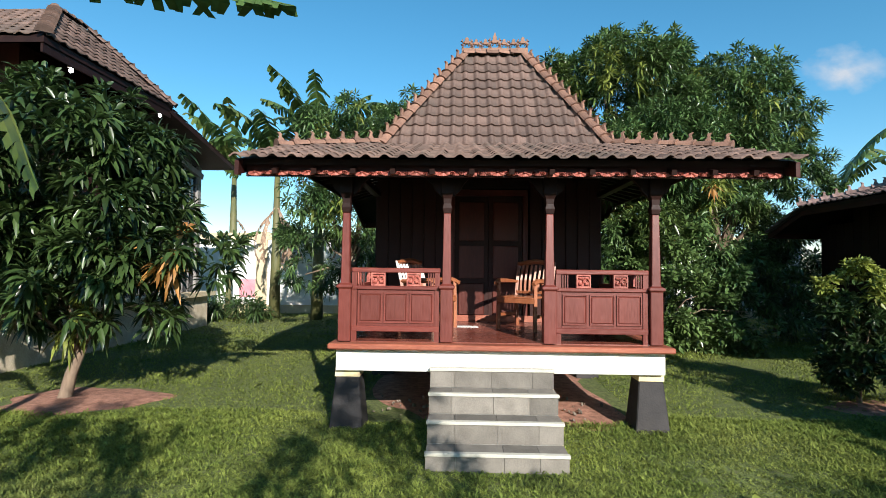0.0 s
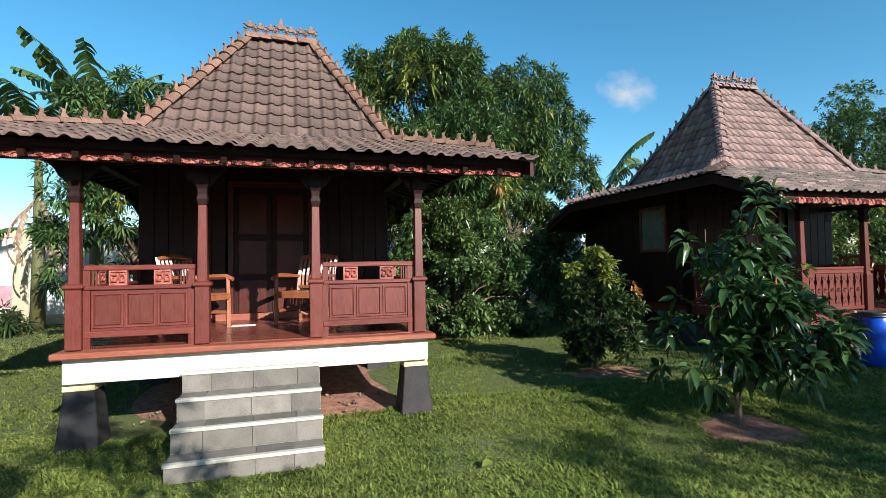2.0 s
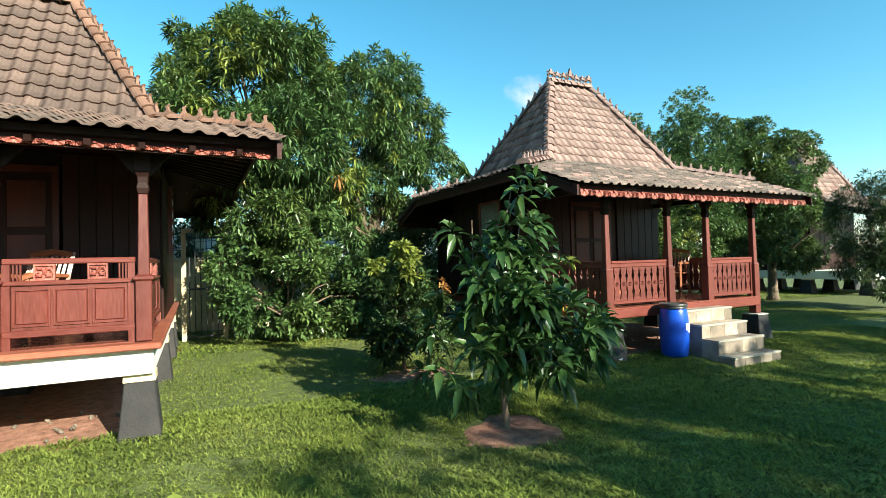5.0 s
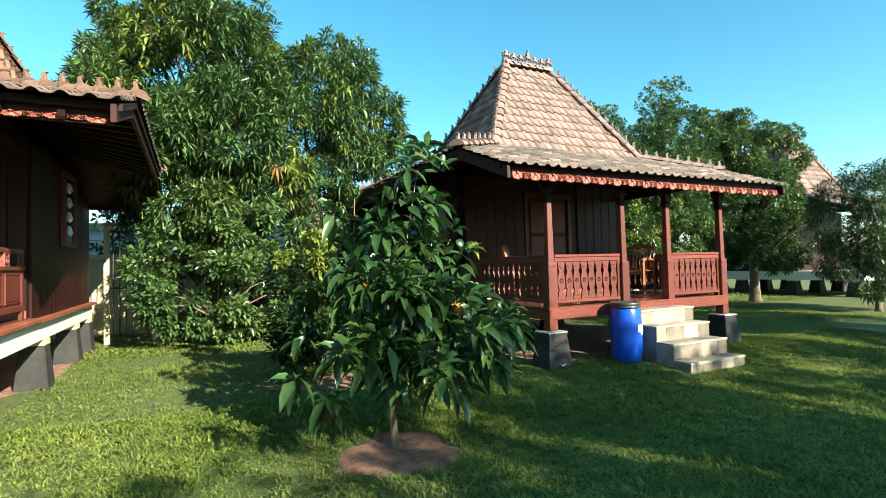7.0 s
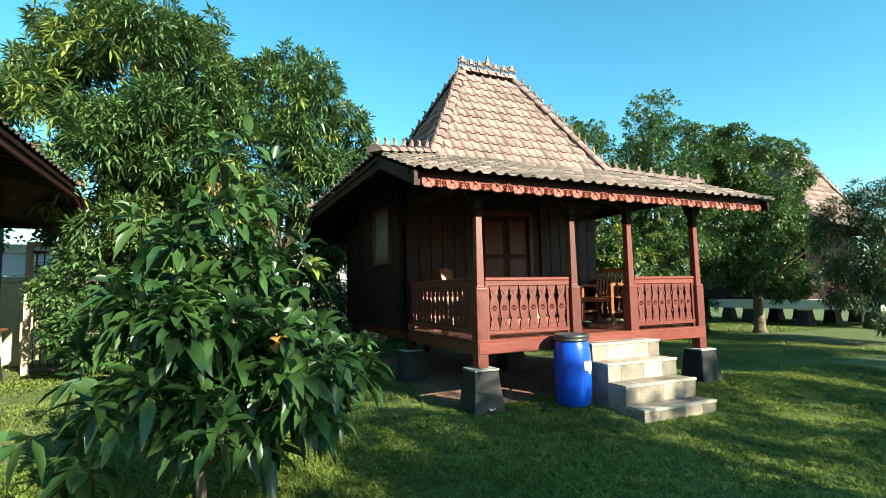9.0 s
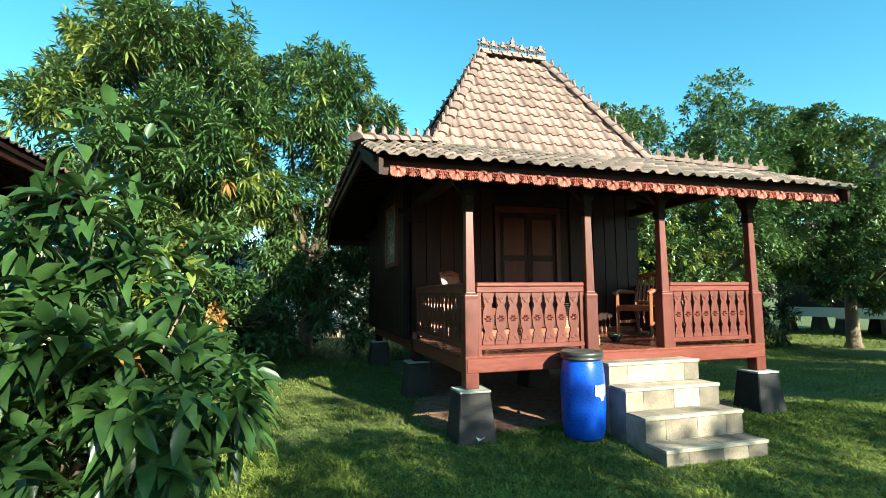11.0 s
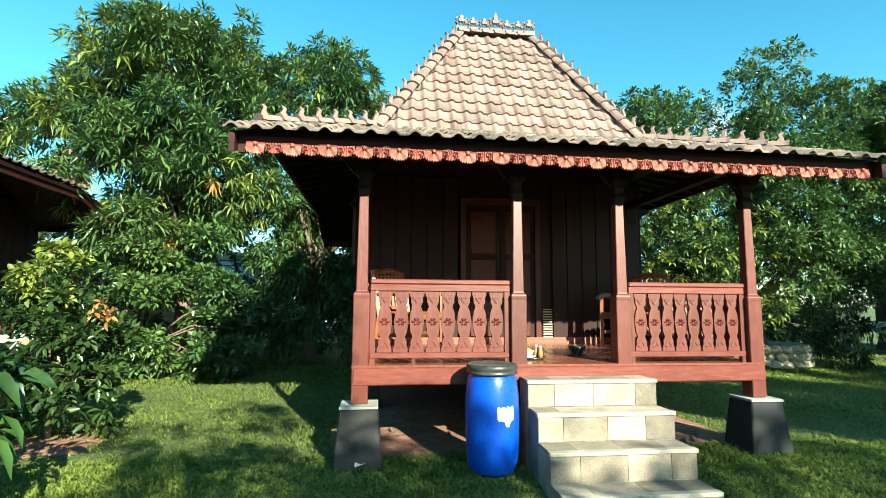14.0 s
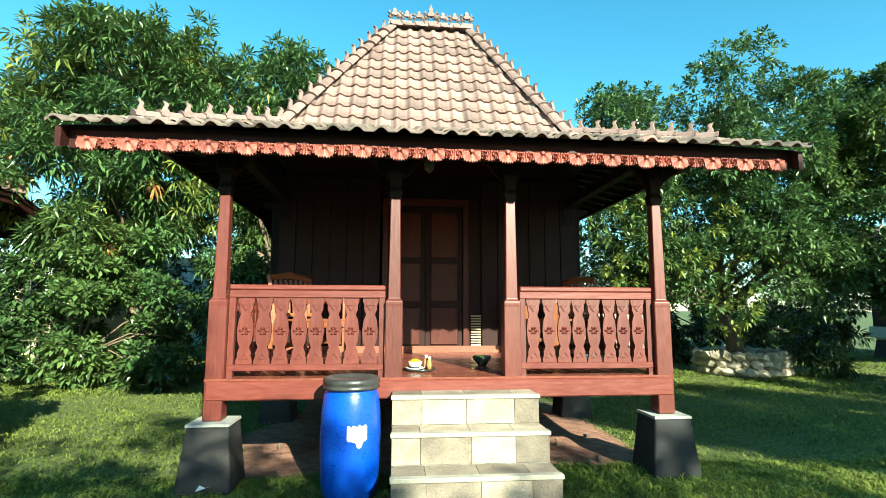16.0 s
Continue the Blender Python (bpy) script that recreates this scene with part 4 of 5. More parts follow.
part("jamb_board", bm, PANEL, cabin2)
bm = bmesh.new()
box(bm, 8.43, 9.67, 7.17, 7.23, 2.7, 2.95)
part("lintel", bm, DARK, cabin2)
bm = bmesh.new()
box(bm, 7.2, 10.9, 7.13, 7.148, 0.791, 0.87)
part("skirting", bm, WOOD_W, cabin2)
# Side and back boards coloured near-black to carry their shade.
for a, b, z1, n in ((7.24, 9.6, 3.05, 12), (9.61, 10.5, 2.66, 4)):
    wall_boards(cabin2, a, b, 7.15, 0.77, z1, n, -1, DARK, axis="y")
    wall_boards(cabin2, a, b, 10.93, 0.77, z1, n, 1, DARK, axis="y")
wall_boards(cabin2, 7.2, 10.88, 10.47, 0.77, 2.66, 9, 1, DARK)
# Porch shade is coloured into this ceiling too.
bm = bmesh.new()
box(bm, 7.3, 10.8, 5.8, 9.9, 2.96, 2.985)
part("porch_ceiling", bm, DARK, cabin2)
steps(8.6, 9.68, (3.92, 4.17, 4.43, 4.68), (0.078, 0.285, 0.49, 0.695), 4.92, STONE2, NOSING2, STONE2, "weathered pale stone garden steps up to the porch")
side_window(cabin2, 7.09, 7.62, 8.3, 1.87, 2.68, -1, GREYPANE)
porch_lamp = thing("porch_lamp", (8.95, 6.1, 2.7), "small pale glass porch lamp under the ceiling", "lamp")
bm = bmesh.new()
lathe(bm, 8.95, 6.1, [(0.02, 2.74), (0.055, 2.78), (0.06, 2.84), (0.045, 2.9), (0.03, 2.91)], 16)
part("shade", bm, GREYPANE, porch_lamp, smooth=True)
bm = bmesh.new()
lathe(bm, 8.95, 6.1, [(0.03, 2.911), (0.03, 2.959)], 12)
part("fitting", bm, METAL, porch_lamp)

# ---- far cabin, neighbouring house and garden wall ----
DY = 2.0
E3, B3, R3, H3 = (20.9, 26.6, 5.6 + DY, 2.8), (22.2, 25.3, 7.8 + DY, 3.6), (23.4, 24.4, 9.1 + DY, 6.0), 6.9 + DY
cabin3 = thing("cabin", (23.8, 9.1 + DY, 0), "far red timber cabin with clay-tile roof on black pedestals", "house", "cabins")
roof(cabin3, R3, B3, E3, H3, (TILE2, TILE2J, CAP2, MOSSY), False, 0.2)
eaves_trim(cabin3, R3, B3, E3, H3, False)
bm = bmesh.new()
box(bm, 22.1, 25.5, 6.0 + DY, 12.3 + DY, 0.55, 0.86)
part("floor_slab", bm, WHITE, cabin3)
for y in (6.3, 8.2, 10.1, 12.0):
    for x in (22.3, 23.8, 25.3):
        pedestal(cabin3, x, y + DY, 0.55, 0.45, 0.3, CREAM, 0.05)
wall_boards(cabin3, 8.1 + DY, 12.2 + DY, 22.2, 0.861, 3.0, 14, -1, axis="y")
wall_boards(cabin3, 8.1 + DY, 12.2 + DY, 25.4, 0.861, 3.0, 14, 1, axis="y")
wall_boards(cabin3, 22.26, 25.34, 8.1 + DY, 0.861, 3.0, 10, -1)
for x in (22.25, 25.35):
    post(cabin3, x, 6.15 + DY, 0.861, 1.5, 2.45, 0.13, 2.72)
bm = bmesh.new()
box(bm, 22.12, 22.15, 9.2 + DY, 9.8 + DY, 1.6, 2.4)
w = part("window", bm, GLASSDARK, cabin3)
bm = bmesh.new()
for a in ((9.14, 9.2, 1.55, 2.45), (9.8, 9.86, 1.55, 2.45)):
    box(bm, 22.1, 22.16, a[0] + DY, a[1] + DY, a[2], a[3])
for a in ((1.55, 1.6), (2.4, 2.45)):
    box(bm, 22.1, 22.16, 9.2 + DY, 9.8 + DY, a[0], a[1])
part("window_frame", bm, WOOD, w)

manor = thing("neighbour_house", (-9.6, 7.5, 0), "tall neighbouring house with tiled roof and glazed annex", "house")
bm = bmesh.new()
box(bm, -13.5, -7.7, -4.0, 13.2, -0.1, 0.85)
part("plinth", bm, RUBBLE, manor, "rough stone plinth")
bm = bmesh.new()
box(bm, -13.6, -7.55, -4.1, 13.35, 0.852, 0.97)
part("terrace_edge", bm, BUFF, manor, "buff painted terrace edge")
bm = bmesh.new()
box(bm, -13.4, -8.0, 7.3, 8.9, 0.972, 5.3)
part("wall", bm, PANEL, manor, "dark reddish timber upper wall")
bm = bmesh.new()
box(bm, -13.4, -8.01, 8.901, 9.9, 0.972, 5.1)
part("wall", bm, PANEL, manor)


def roof_slope(parent, a, b, c, d, mat, run):
    """A tiled slope from the eaves a, b up to c, d, on a timber deck."""
    TW = 0.236
    a, b, c, d = map(Vector, (a, b, c, d))
    bm = bmesh.new()
    dz = Vector((0, 0, -0.1))
    t = [bm.verts.new(p) for p in (a, b, d, c)]
    u = [bm.verts.new(p + dz) for p in (a, b, d, c)]
    bm.faces.new(t), bm.faces.new(u[::-1])
    for i in range(4):
        bm.faces.new((t[i], u[i], u[(i + 1) % 4], t[(i + 1) % 4]))
    deck = part("roof", bm, DARK, parent)
    u_, v_ = (b - a).normalized(), (c - a)
    v_ = (v_ - u_ * v_.dot(u_))
    S = v_.length
    v_.normalize()
    n_ = u_.cross(v_)
    rows = round(S / 0.23)
    me = tile_mesh("tile", mat, S / rows)
    co, fq = np.array([p.co for p in me.vertices]), np.array([list(p.vertices) for p in me.polygons])
    R = np.array(Matrix((u_, v_, n_)).transposed())
    wid, off = (b - a).length, (c - a).dot(u_)
    off2 = (d - b).dot(u_)
    vs, qs = [], []
    for k in range(rows):
        lo, hi = off * k / rows, wid + off2 * k / rows
        for j in range(int((hi - lo) / TW)):
            p = a + u_ * (lo + (j + 0.5) * TW) + v_ * (k * S / rows)
            qs.append(fq + len(co) * len(vs))
            vs.append(co @ R.T + np.array(p) + RNG.normal(size=3) * 0.003)
    ob = part("roof_tiles", fast_mesh("roof_tiles", np.concatenate(vs), np.concatenate(qs), run), run, deck)
    ob["kind"] = "stuff"


for a, b, c, d in (((-7.0, 6.6, 5.1), (-7.0, 10.0, 5.1), (-8.5, 8.6, 6.5), (-8.5, 9.4, 6.5)), ((-13.8, 10.0, 5.1), (-13.8, 6.6, 5.1), (-12.3, 9.4, 6.5), (-12.3, 8.6, 6.5)),
                   ((-7.0, 10.0, 5.1), (-13.8, 10.0, 5.1), (-8.5, 9.4, 6.5), (-12.3, 9.4, 6.5)), ((-13.8, 6.6, 5.1), (-7.0, 6.6, 5.1), (-12.3, 8.6, 6.5), (-8.5, 8.6, 6.5))):
    roof_slope(manor, a, b, c, d, TILE1, TILE1J)
bm = bmesh.new()
box(bm, -12.3, -8.5, 8.6, 9.4, 6.44, 6.56)
part("ridge_deck", bm, TILE1, manor, bevel=0.02)
manor_cap = cap_mesh("ridge_tile", TILE1)
hip_run(manor, (-7.0, 6.6, 5.1), (-8.5, 8.6, 6.5), manor_cap, None)
hip_run(manor, (-8.5, 8.6, 6.5), (-8.5, 9.4, 6.5), manor_cap, None)
hip_run(manor, (-7.0, 10.0, 5.1), (-8.5, 9.4, 6.5), manor_cap, None)
roof_slope(manor, (-7.0, 13.1, 4.42), (-13.8, 13.1, 4.42), (-7.0, 9.95, 5.06), (-13.8, 9.95, 5.06), TILE1, TILE1J)
bm = bmesh.new()
box(bm, -7.06, -7.02, 6.62, 10.0, 4.86, 5.06)
part("fascia", bm, DARK, manor)
for y in (10.1, 11.5, 12.8):
    bm = bmesh.new()
    box(bm, -7.95, -7.8, y - 0.08, y + 0.08, 0.972, 4.9 - (y - 10) * 0.2)
    part("post", bm, GREYW, manor)
for y0, y1 in ((10.19, 11.41), (11.59, 12.71)):
    bm = bmesh.new()
    box(bm, -7.9, -7.87, y0, y1, 0.98, 4.35)
    g = part("window", bm, GLASSDARK, manor)
    for f in (0.25, 0.5, 0.75):
        bm = bmesh.new()
        yy = y0 + (y1 - y0) * f
        box(bm, -7.92, -7.85, yy - 0.025, yy + 0.025, 0.98, 4.35)
        part("mullion", bm, GREYW, g)
bm = bmesh.new()
tube(bm, [(-7.85, 9.95, 4.75), (-7.85, 12.95, 4.1)], [0.1, 0.1], 4)
part("raking_beam", bm, GREYW, manor)
BULB = bpy.data.materials.new("lamp_glow")
BULB.use_nodes = True
BULB.node_tree.nodes["Principled BSDF"].inputs["Emission Color"].default_value = (1, 0.97, 0.9, 1)
BULB.node_tree.nodes["Principled BSDF"].inputs["Emission Strength"].default_value = 6
for y in (7.4, 9.9):
    lamp = thing("eaves_lamp", (-7.2, y, 4.86), "small white bulb lit under the eaves", "lamp", "eaves lamps")
    bm = bmesh.new()
    lathe(bm, -7.2, y, [(0.05, 4.99), (0.05, 4.92)][::-1], 12)
    part("socket", bm, GREYW, lamp)
    bm = bmesh.new()
    lathe(bm, -7.2, y, [(0.01, 4.84), (0.028, 4.855), (0.034, 4.88), (0.025, 4.919)], 12)
    part("bulb", bm, BULB, lamp, smooth=True)

YW = 17.3
gw = thing("garden_wall", (-4, YW, 0), "white plastered garden wall with buff pillars and coping", "wall", kind="structure")
for i in range(9):
    x0 = -17.4 + i * 3.2
    bm = bmesh.new()
    box(bm, x0 + 0.2, x0 + 3.0, YW, YW + 0.14, 0.3, 2.62)
    part("wall_panel", bm, WALLP, gw)
    bm = bmesh.new()
    box(bm, x0 - 0.2, x0 + 0.2, YW - 0.06, YW + 0.2, -0.1, 2.9)
    part("pillar", bm, BUFF, gw, bevel=0.01)
    for z0, z1, d in ((-0.1, 0.3, 0.05), (2.62, 2.86, 0.05)):
        bm = bmesh.new()
        box(bm, x0 + 0.2, x0 + 3.0, YW - d, YW + 0.19, z0, z1)
        part("coping" if z1 > 1 else "footing", bm, BUFF, gw)
bm = bmesh.new()
box(bm, -8.6, -7.9, YW - 0.012, YW - 0.002, 0.55, 1.2)
part("painted_patch", bm, PINK, gw)
side = thing("side_wall", (4.5, 12.9, 0), "cream plastered side wall behind the trees", "wall", kind="structure")
bm = bmesh.new()
box(bm, -2.2, 3.4, 12.9, 13.05, -0.1, 1.7)
part("wall_panel", bm, CREAM, side)
bm = bmesh.new()
box(bm, -2.25, 3.45, 12.86, 13.09, 1.702, 1.8)
part("coping", bm, BUFF, side)
gate = thing("steel_gate", (1.75, 11.2, 0), "open dark steel side gate in a cream frame", "gate")
bm = bmesh.new()
for x in (1.45, 2.25):
    box(bm, x, x + 0.09, 11.2, 11.3, -0.05, 2.3)
box(bm, 1.45, 2.34, 11.2, 11.3, 2.302, 2.38)
part("gate_frame", bm, BUFF, gate)
for i in range(6):
    bm = bmesh.new()
    x = 1.6 + i * 0.11
    tube(bm, [(x, 11.25, 0.06), (x, 11.25, 2.2)], [0.012, 0.012], 6)
    part("bar", bm, METAL, gate)
for z in (0.1, 1.1, 2.2):
    bm = bmesh.new()
    box(bm, 1.541, 2.249, 11.235, 11.265, z - 0.02, z + 0.02)
    part("gate_rail", bm, METAL, gate)

# ---- soil patches ----


def soil(cx, cy, rx, ry, name="soil_patch", label="bare reddish soil patch in the lawn", mat=SOIL, h=0.03, square=1.0):
    n, m = 40, 7
    vs, fs = [], []
    for j in range(m + 1):
        for i in range(n):
            a = 2 * math.pi * i / n
            r = j / m * (1 + 0.12 * math.sin(3 * a + cx) + 0.07 * math.sin(7 * a + cy))
            c, s = math.cos(a), math.sin(a)
            r *= (abs(c) ** (2 * square) + abs(s) ** (2 * square)) ** (-0.5 / square)
            x, y = cx + rx * r * c, cy + ry * r * s
            z = float(ground_z(x, y)) + (0.008 + h * (1 - (j / m) ** 2) + 0.008 * math.sin(9 * x + 5 * y) * math.cos(8 * y) if j < m else -0.01)
            vs.append((x, y, z))
    for j in range(m):
        for i in range(n):
            fs.append((j * n + i, j * n + (i + 1) % n, (j + 1) * n + (i + 1) % n, (j + 1) * n + i))
    ob = joined(name, vs, fs, mat, smooth=True)
    return tagged(ob, label, "soil", kind="structure")


soil(-5.4, 5.5, 1.0, 0.7)
soil(4.46, 3.4, 0.54, 0.46, h=0.015)
soil(-0.35, 7.75, 1.75, 3.0, label="dry rubbly soil under the raised cabin", square=4)
soil(9.03, 7.6, 1.85, 2.6, label="dry rubbly soil under the raised cabin", square=4)
soil(4.4, 5.75, 0.6, 0.4, h=0.015)
stones = []
for i in range(90):
    x, y = (RNG.uniform(-1.8, 1.1), RNG.uniform(4.85, 6.0)) if i < 60 else (RNG.uniform(7.5, 10.6), RNG.uniform(5.1, 6.3))
    stones.append((x, y, 0.012 + 0.025 * RNG.random()))
bm = bmesh.new()
for x, y, r in stones:
    m = Matrix.Translation((x, y, float(ground_z(x, y)) + 0.03 + r * 0.3)) @ pose(0, 0, 0, *(RNG.random(3) * 90)) @ Matrix.Diagonal((r, r * 0.7, r * 0.5, 1))
    bmesh.ops.create_icosphere(bm, subdivisions=1, radius=1, matrix=m)
tagged(part("rubble", bm, STONE2), "scattered grey rubble under the cabins", "rubble", kind="stuff")

# ---- trees and shrubs ----
tree("mango_tree", (3.4, 11.6), (0.16, 2.2, (0.1, 0.1)), [(3.0, 11.4, 5.75, 1.6, 1.5, 1.4), (2.2, 11.0, 4.6, 1.2, 1.2, 1.3), (3.9, 11.0, 4.5, 1.1, 1.2, 1.3), (3.3, 10.6, 3.4, 1.7, 1.1, 1.2), (3.9, 11.6, 6.7, 0.8, 0.8, 0.8), (2.2, 11.6, 6.5, 0.8, 0.8, 0.7)],
     4600, 11, 0.2, 0.043, 0.26, MANGO, "large mango tree with dense drooping leaves", accents=[("new_leaves", [(3.3, 10.4, 3.3, 1.6, 1.0, 1.0)], 16, REDLEAF, 0.2), ("young_leaves", [(3.2, 10.9, 4.6, 2.0, 1.6, 2.0)], 260, LIGHTLEAF, 0.2)])
# Low mass at (7.5, 12.2) is added in place of a shaded wall.
tree("mango_tree", (5.9, 12.4), (0.15, 2.2, (0.1, 0)), [(5.9, 12.3, 5.7, 1.4, 1.4, 1.4), (6.9, 12.4, 4.9, 1.2, 1.2, 1.2), (7.4, 12.5, 3.6, 1.1, 1.1, 1.3), (5.1, 12.0, 4.0, 1.2, 1.2, 1.5), (5.8, 11.8, 2.7, 1.6, 1.0, 1.3), (7.5, 12.2, 1.7, 0.9, 0.6, 1.5), (6.2, 11.3, 1.2, 1.1, 0.6, 1.1)],
     4300, 11, 0.19, 0.043, 0.26, MANGO, "dark dense mango tree behind the cabins", accents=[("young_leaves", [(5.7, 11.9, 5.2, 1.6, 1.2, 1.4)], 110, LIGHTLEAF, 0.2)])
tree("evergreen_shrub", (3.4, 9.9), (0.05, 0.6, (0, 0)), [(3.0, 9.9, 1.2, 0.9, 0.8, 1.2), (4.1, 9.8, 1.0, 0.9, 0.7, 1.0), (2.75, 10.4, 1.4, 0.55, 0.5, 1.25), (5.0, 9.9, 0.8, 0.7, 0.6, 0.8), (3.6, 10.2, 2.0, 0.8, 0.7, 0.8)],
     1900, 10, 0.13, 0.058, 0.12, MANGO, "dense evergreen hedge shrub at the lawn's edge")
tree("shade_tree", (15.8, 11.0), (0.17, 1.6, (-0.5, 0)), [(15.0, 10.4, 4.6, 2.1, 1.7, 1.9), (13.3, 10.0, 3.6, 1.4, 1.3, 1.9), (16.6, 10.3, 4.2, 1.5, 1.4, 2.0), (14.4, 9.4, 2.5, 1.8, 1.0, 1.5), (12.6, 10.4, 1.9, 1.2, 0.9, 1.6), (16.6, 9.8, 2.4, 1.2, 1.0, 1.3)],
     8200, 10, 0.115, 0.042, 0.12, MANGO, "broad shade tree with small glossy leaves", accents=[("young_leaves", [(13.6, 9.0, 2.2, 1.4, 0.8, 1.4)], 200, LIGHTLEAF, 0.11)])
tree("shade_tree", (18.6, 9.3), (0.15, 1.5, (0, 0)), [(18.3, 9.1, 4.4, 1.35, 1.3, 1.4), (17.4, 9.0, 2.9, 1.2, 1.2, 1.4), (19.0, 9.1, 2.8, 0.9, 1.0, 1.3), (18.4, 8.7, 2.0, 1.2, 0.9, 1.0)],
     4200, 10, 0.125, 0.05, 0.15, MANGO, "dark shade tree beside the far cabin")
tree("boundary_hedge", (8.0, 13.6), (0.05, 0.6, (0, 0)), [(5.2, 13.8, 1.6, 1.4, 0.8, 1.6), (7.4, 13.7, 1.7, 1.4, 0.8, 1.7), (9.6, 13.7, 1.8, 1.5, 0.8, 1.8), (11.8, 13.8, 2.0, 1.6, 0.9, 2.0), (2.8, 14.0, 2.0, 1.5, 0.8, 2.0), (0.6, 14.2, 2.2, 1.4, 0.8, 2.1)],
     3300, 8, 0.17, 0.068, 0.25, DARKLEAF, "tall dark boundary hedge behind the cabins")
tree("boundary_hedge", (18.0, 14.6), (0.05, 0.6, (0, 0)), [(13.6, 13.4, 1.6, 1.4, 0.8, 1.6), (15.8, 13.8, 1.7, 1.5, 0.8, 1.7), (18.2, 14.4, 1.8, 1.6, 0.8, 1.9), (20.4, 15.4, 2.0, 1.6, 0.9, 2.0), (10.2, 13.2, 1.5, 1.2, 0.8, 1.5), (22.4, 16.4, 1.8, 1.5, 0.8, 1.9), (16.6, 12.8, 1.0, 1.5, 0.6, 1.0), (18.8, 13.2, 1.0, 1.4, 0.6, 1.0)],
     3500, 8, 0.17, 0.068, 0.25, DARKLEAF, "tall dark boundary hedge behind the shade trees")
# Added hedge, never in view: it blocks low sky light from the porches.
SOUTH = [(-15 + 4.1 * i, -15 + 0.8 * math.sin(2.3 * i), 2.4, 2.5, 1.2, 2.6 + 0.5 * math.sin(1.7 * i)) for i in range(12)]
tree("boundary_hedge", (8.0, -15.0), (0.05, 0.6, (0, 0)), SOUTH, 4200, 8, 0.3, 0.13, 0.25, DARKLEAF, "unseen hedge added behind the lawn to block low sky light", inner=0.35)
tree("fine_leaved_tree", (18.0, 5.9), (0.07, 1.0, (0, 0)), [(18.0, 5.9, 2.3, 1.2, 1.1, 1.1), (17.4, 5.8, 1.3, 0.9, 0.8, 0.8), (18.7, 5.8, 1.5, 0.9, 0.8, 0.9), (18.2, 6.0, 3.2, 0.6, 0.6, 0.6)],
     2300, 9, 0.15, 0.03, 0.3, DARKLEAF, "slender-leaved small tree on the lawn")
tree("mango_tree", (-3.6, 13.0), (0.14, 2.0, (0, 0)), [(-3.3, 13.0, 5.2, 1.7, 1.3, 1.1), (-4.6, 12.6, 3.4, 0.9, 0.9, 1.3), (-4.6, 12.4, 1.8, 0.7, 0.7, 0.9), (-2.0, 13.0, 5.4, 1.2, 1.0, 0.9), (-3.6, 12.8, 3.2, 1.0, 0.9, 1.4)],
     1700, 11, 0.22, 0.05, 0.4, MANGO, "mango tree behind the cabin by the garden wall", accents=[("young_leaves", [(-3.4, 12.4, 4.4, 1.6, 0.9, 1.6)], 120, LIGHTLEAF, 0.2)])
tree("young_mango_tree", (-5.62, 5.5), (0.075, 0.7, (0.18, 0.05)), [(-5.6, 5.5, 2.5, 1.35, 1.2, 1.25), (-4.7, 5.6, 1.9, 0.9, 0.9, 0.9), (-6.5, 5.4, 2.1, 1.0, 0.9, 1.1), (-5.5, 5.1, 1.55, 0.95, 0.7, 0.6), (-5.9, 5.6, 3.3, 0.9, 0.8, 0.7)],
     1250, 11, 0.2, 0.056, 0.4, DARKLEAF, "young mango tree in a soil patch on the lawn",
     accents=[("dry_leaves", [(-4.2, 5.2, 1.9, 0.35, 0.35, 0.35)], 7, REDLEAF, 0.2), ("low_leaves", [(-5.45, 5.1, 0.95, 0.6, 0.4, 0.25)], 9, LIGHTLEAF, 0.2)], inner=0.3, simple=False)
tree("young_fruit_tree", (4.46, 3.52), (0.035, 0.5, (-0.03, 0.03)), [(4.41, 3.52, 1.2, 0.6, 0.58, 0.55), (4.06, 3.6, 0.7, 0.5, 0.5, 0.42), (4.91, 3.42, 0.8, 0.55, 0.5, 0.45), (5.15, 3.7, 0.82, 0.42, 0.4, 0.36), (4.95, 3.6, 1.45, 0.32, 0.3, 0.4), (4.55, 3.5, 1.75, 0.36, 0.36, 0.45), (4.15, 3.62, 1.75, 0.25, 0.25, 0.4), (4.68, 3.42, 2.3, 0.22, 0.22, 0.4), (4.61, 3.12, 0.75, 0.5, 0.4, 0.35)],
     270, 7, 0.18, 0.07, 0.42, SOURSOP, "young fruit tree with broad drooping leaves in a soil patch",
     accents=[("young_leaves", [(4.5, 3.4, 1.5, 0.6, 0.45, 0.6)], 3, LIGHTLEAF, 0.1), ("dry_leaves", [(4.3, 3.2, 1.1, 0.5, 0.4, 0.4)], 1, REDLEAF, 0.09)], inner=0.15, simple=False)
tree("clipped_shrub", (4.36, 6.0), (0.03, 0.45, (0, 0)), [(4.36, 6.0, 0.85, 0.6, 0.58, 0.55), (4.3, 5.95, 1.35, 0.36, 0.36, 0.36), (4.55, 5.9, 0.5, 0.5, 0.45, 0.35), (4.2, 5.95, 0.55, 0.45, 0.4, 0.35)],
     520, 8, 0.1, 0.042, 0.15, DARKLEAF, "dark bushy shrub with yellow-green tips on the lawn", accents=[("young_leaves", [(4.28, 5.93, 1.5, 0.34, 0.34, 0.26)], 120, LIGHTLEAF, 0.085), ("tip_leaves", [(4.75, 5.85, 1.2, 0.2, 0.2, 0.12)], 4, REDLEAF, 0.085)], inner=0.3, simple=False)
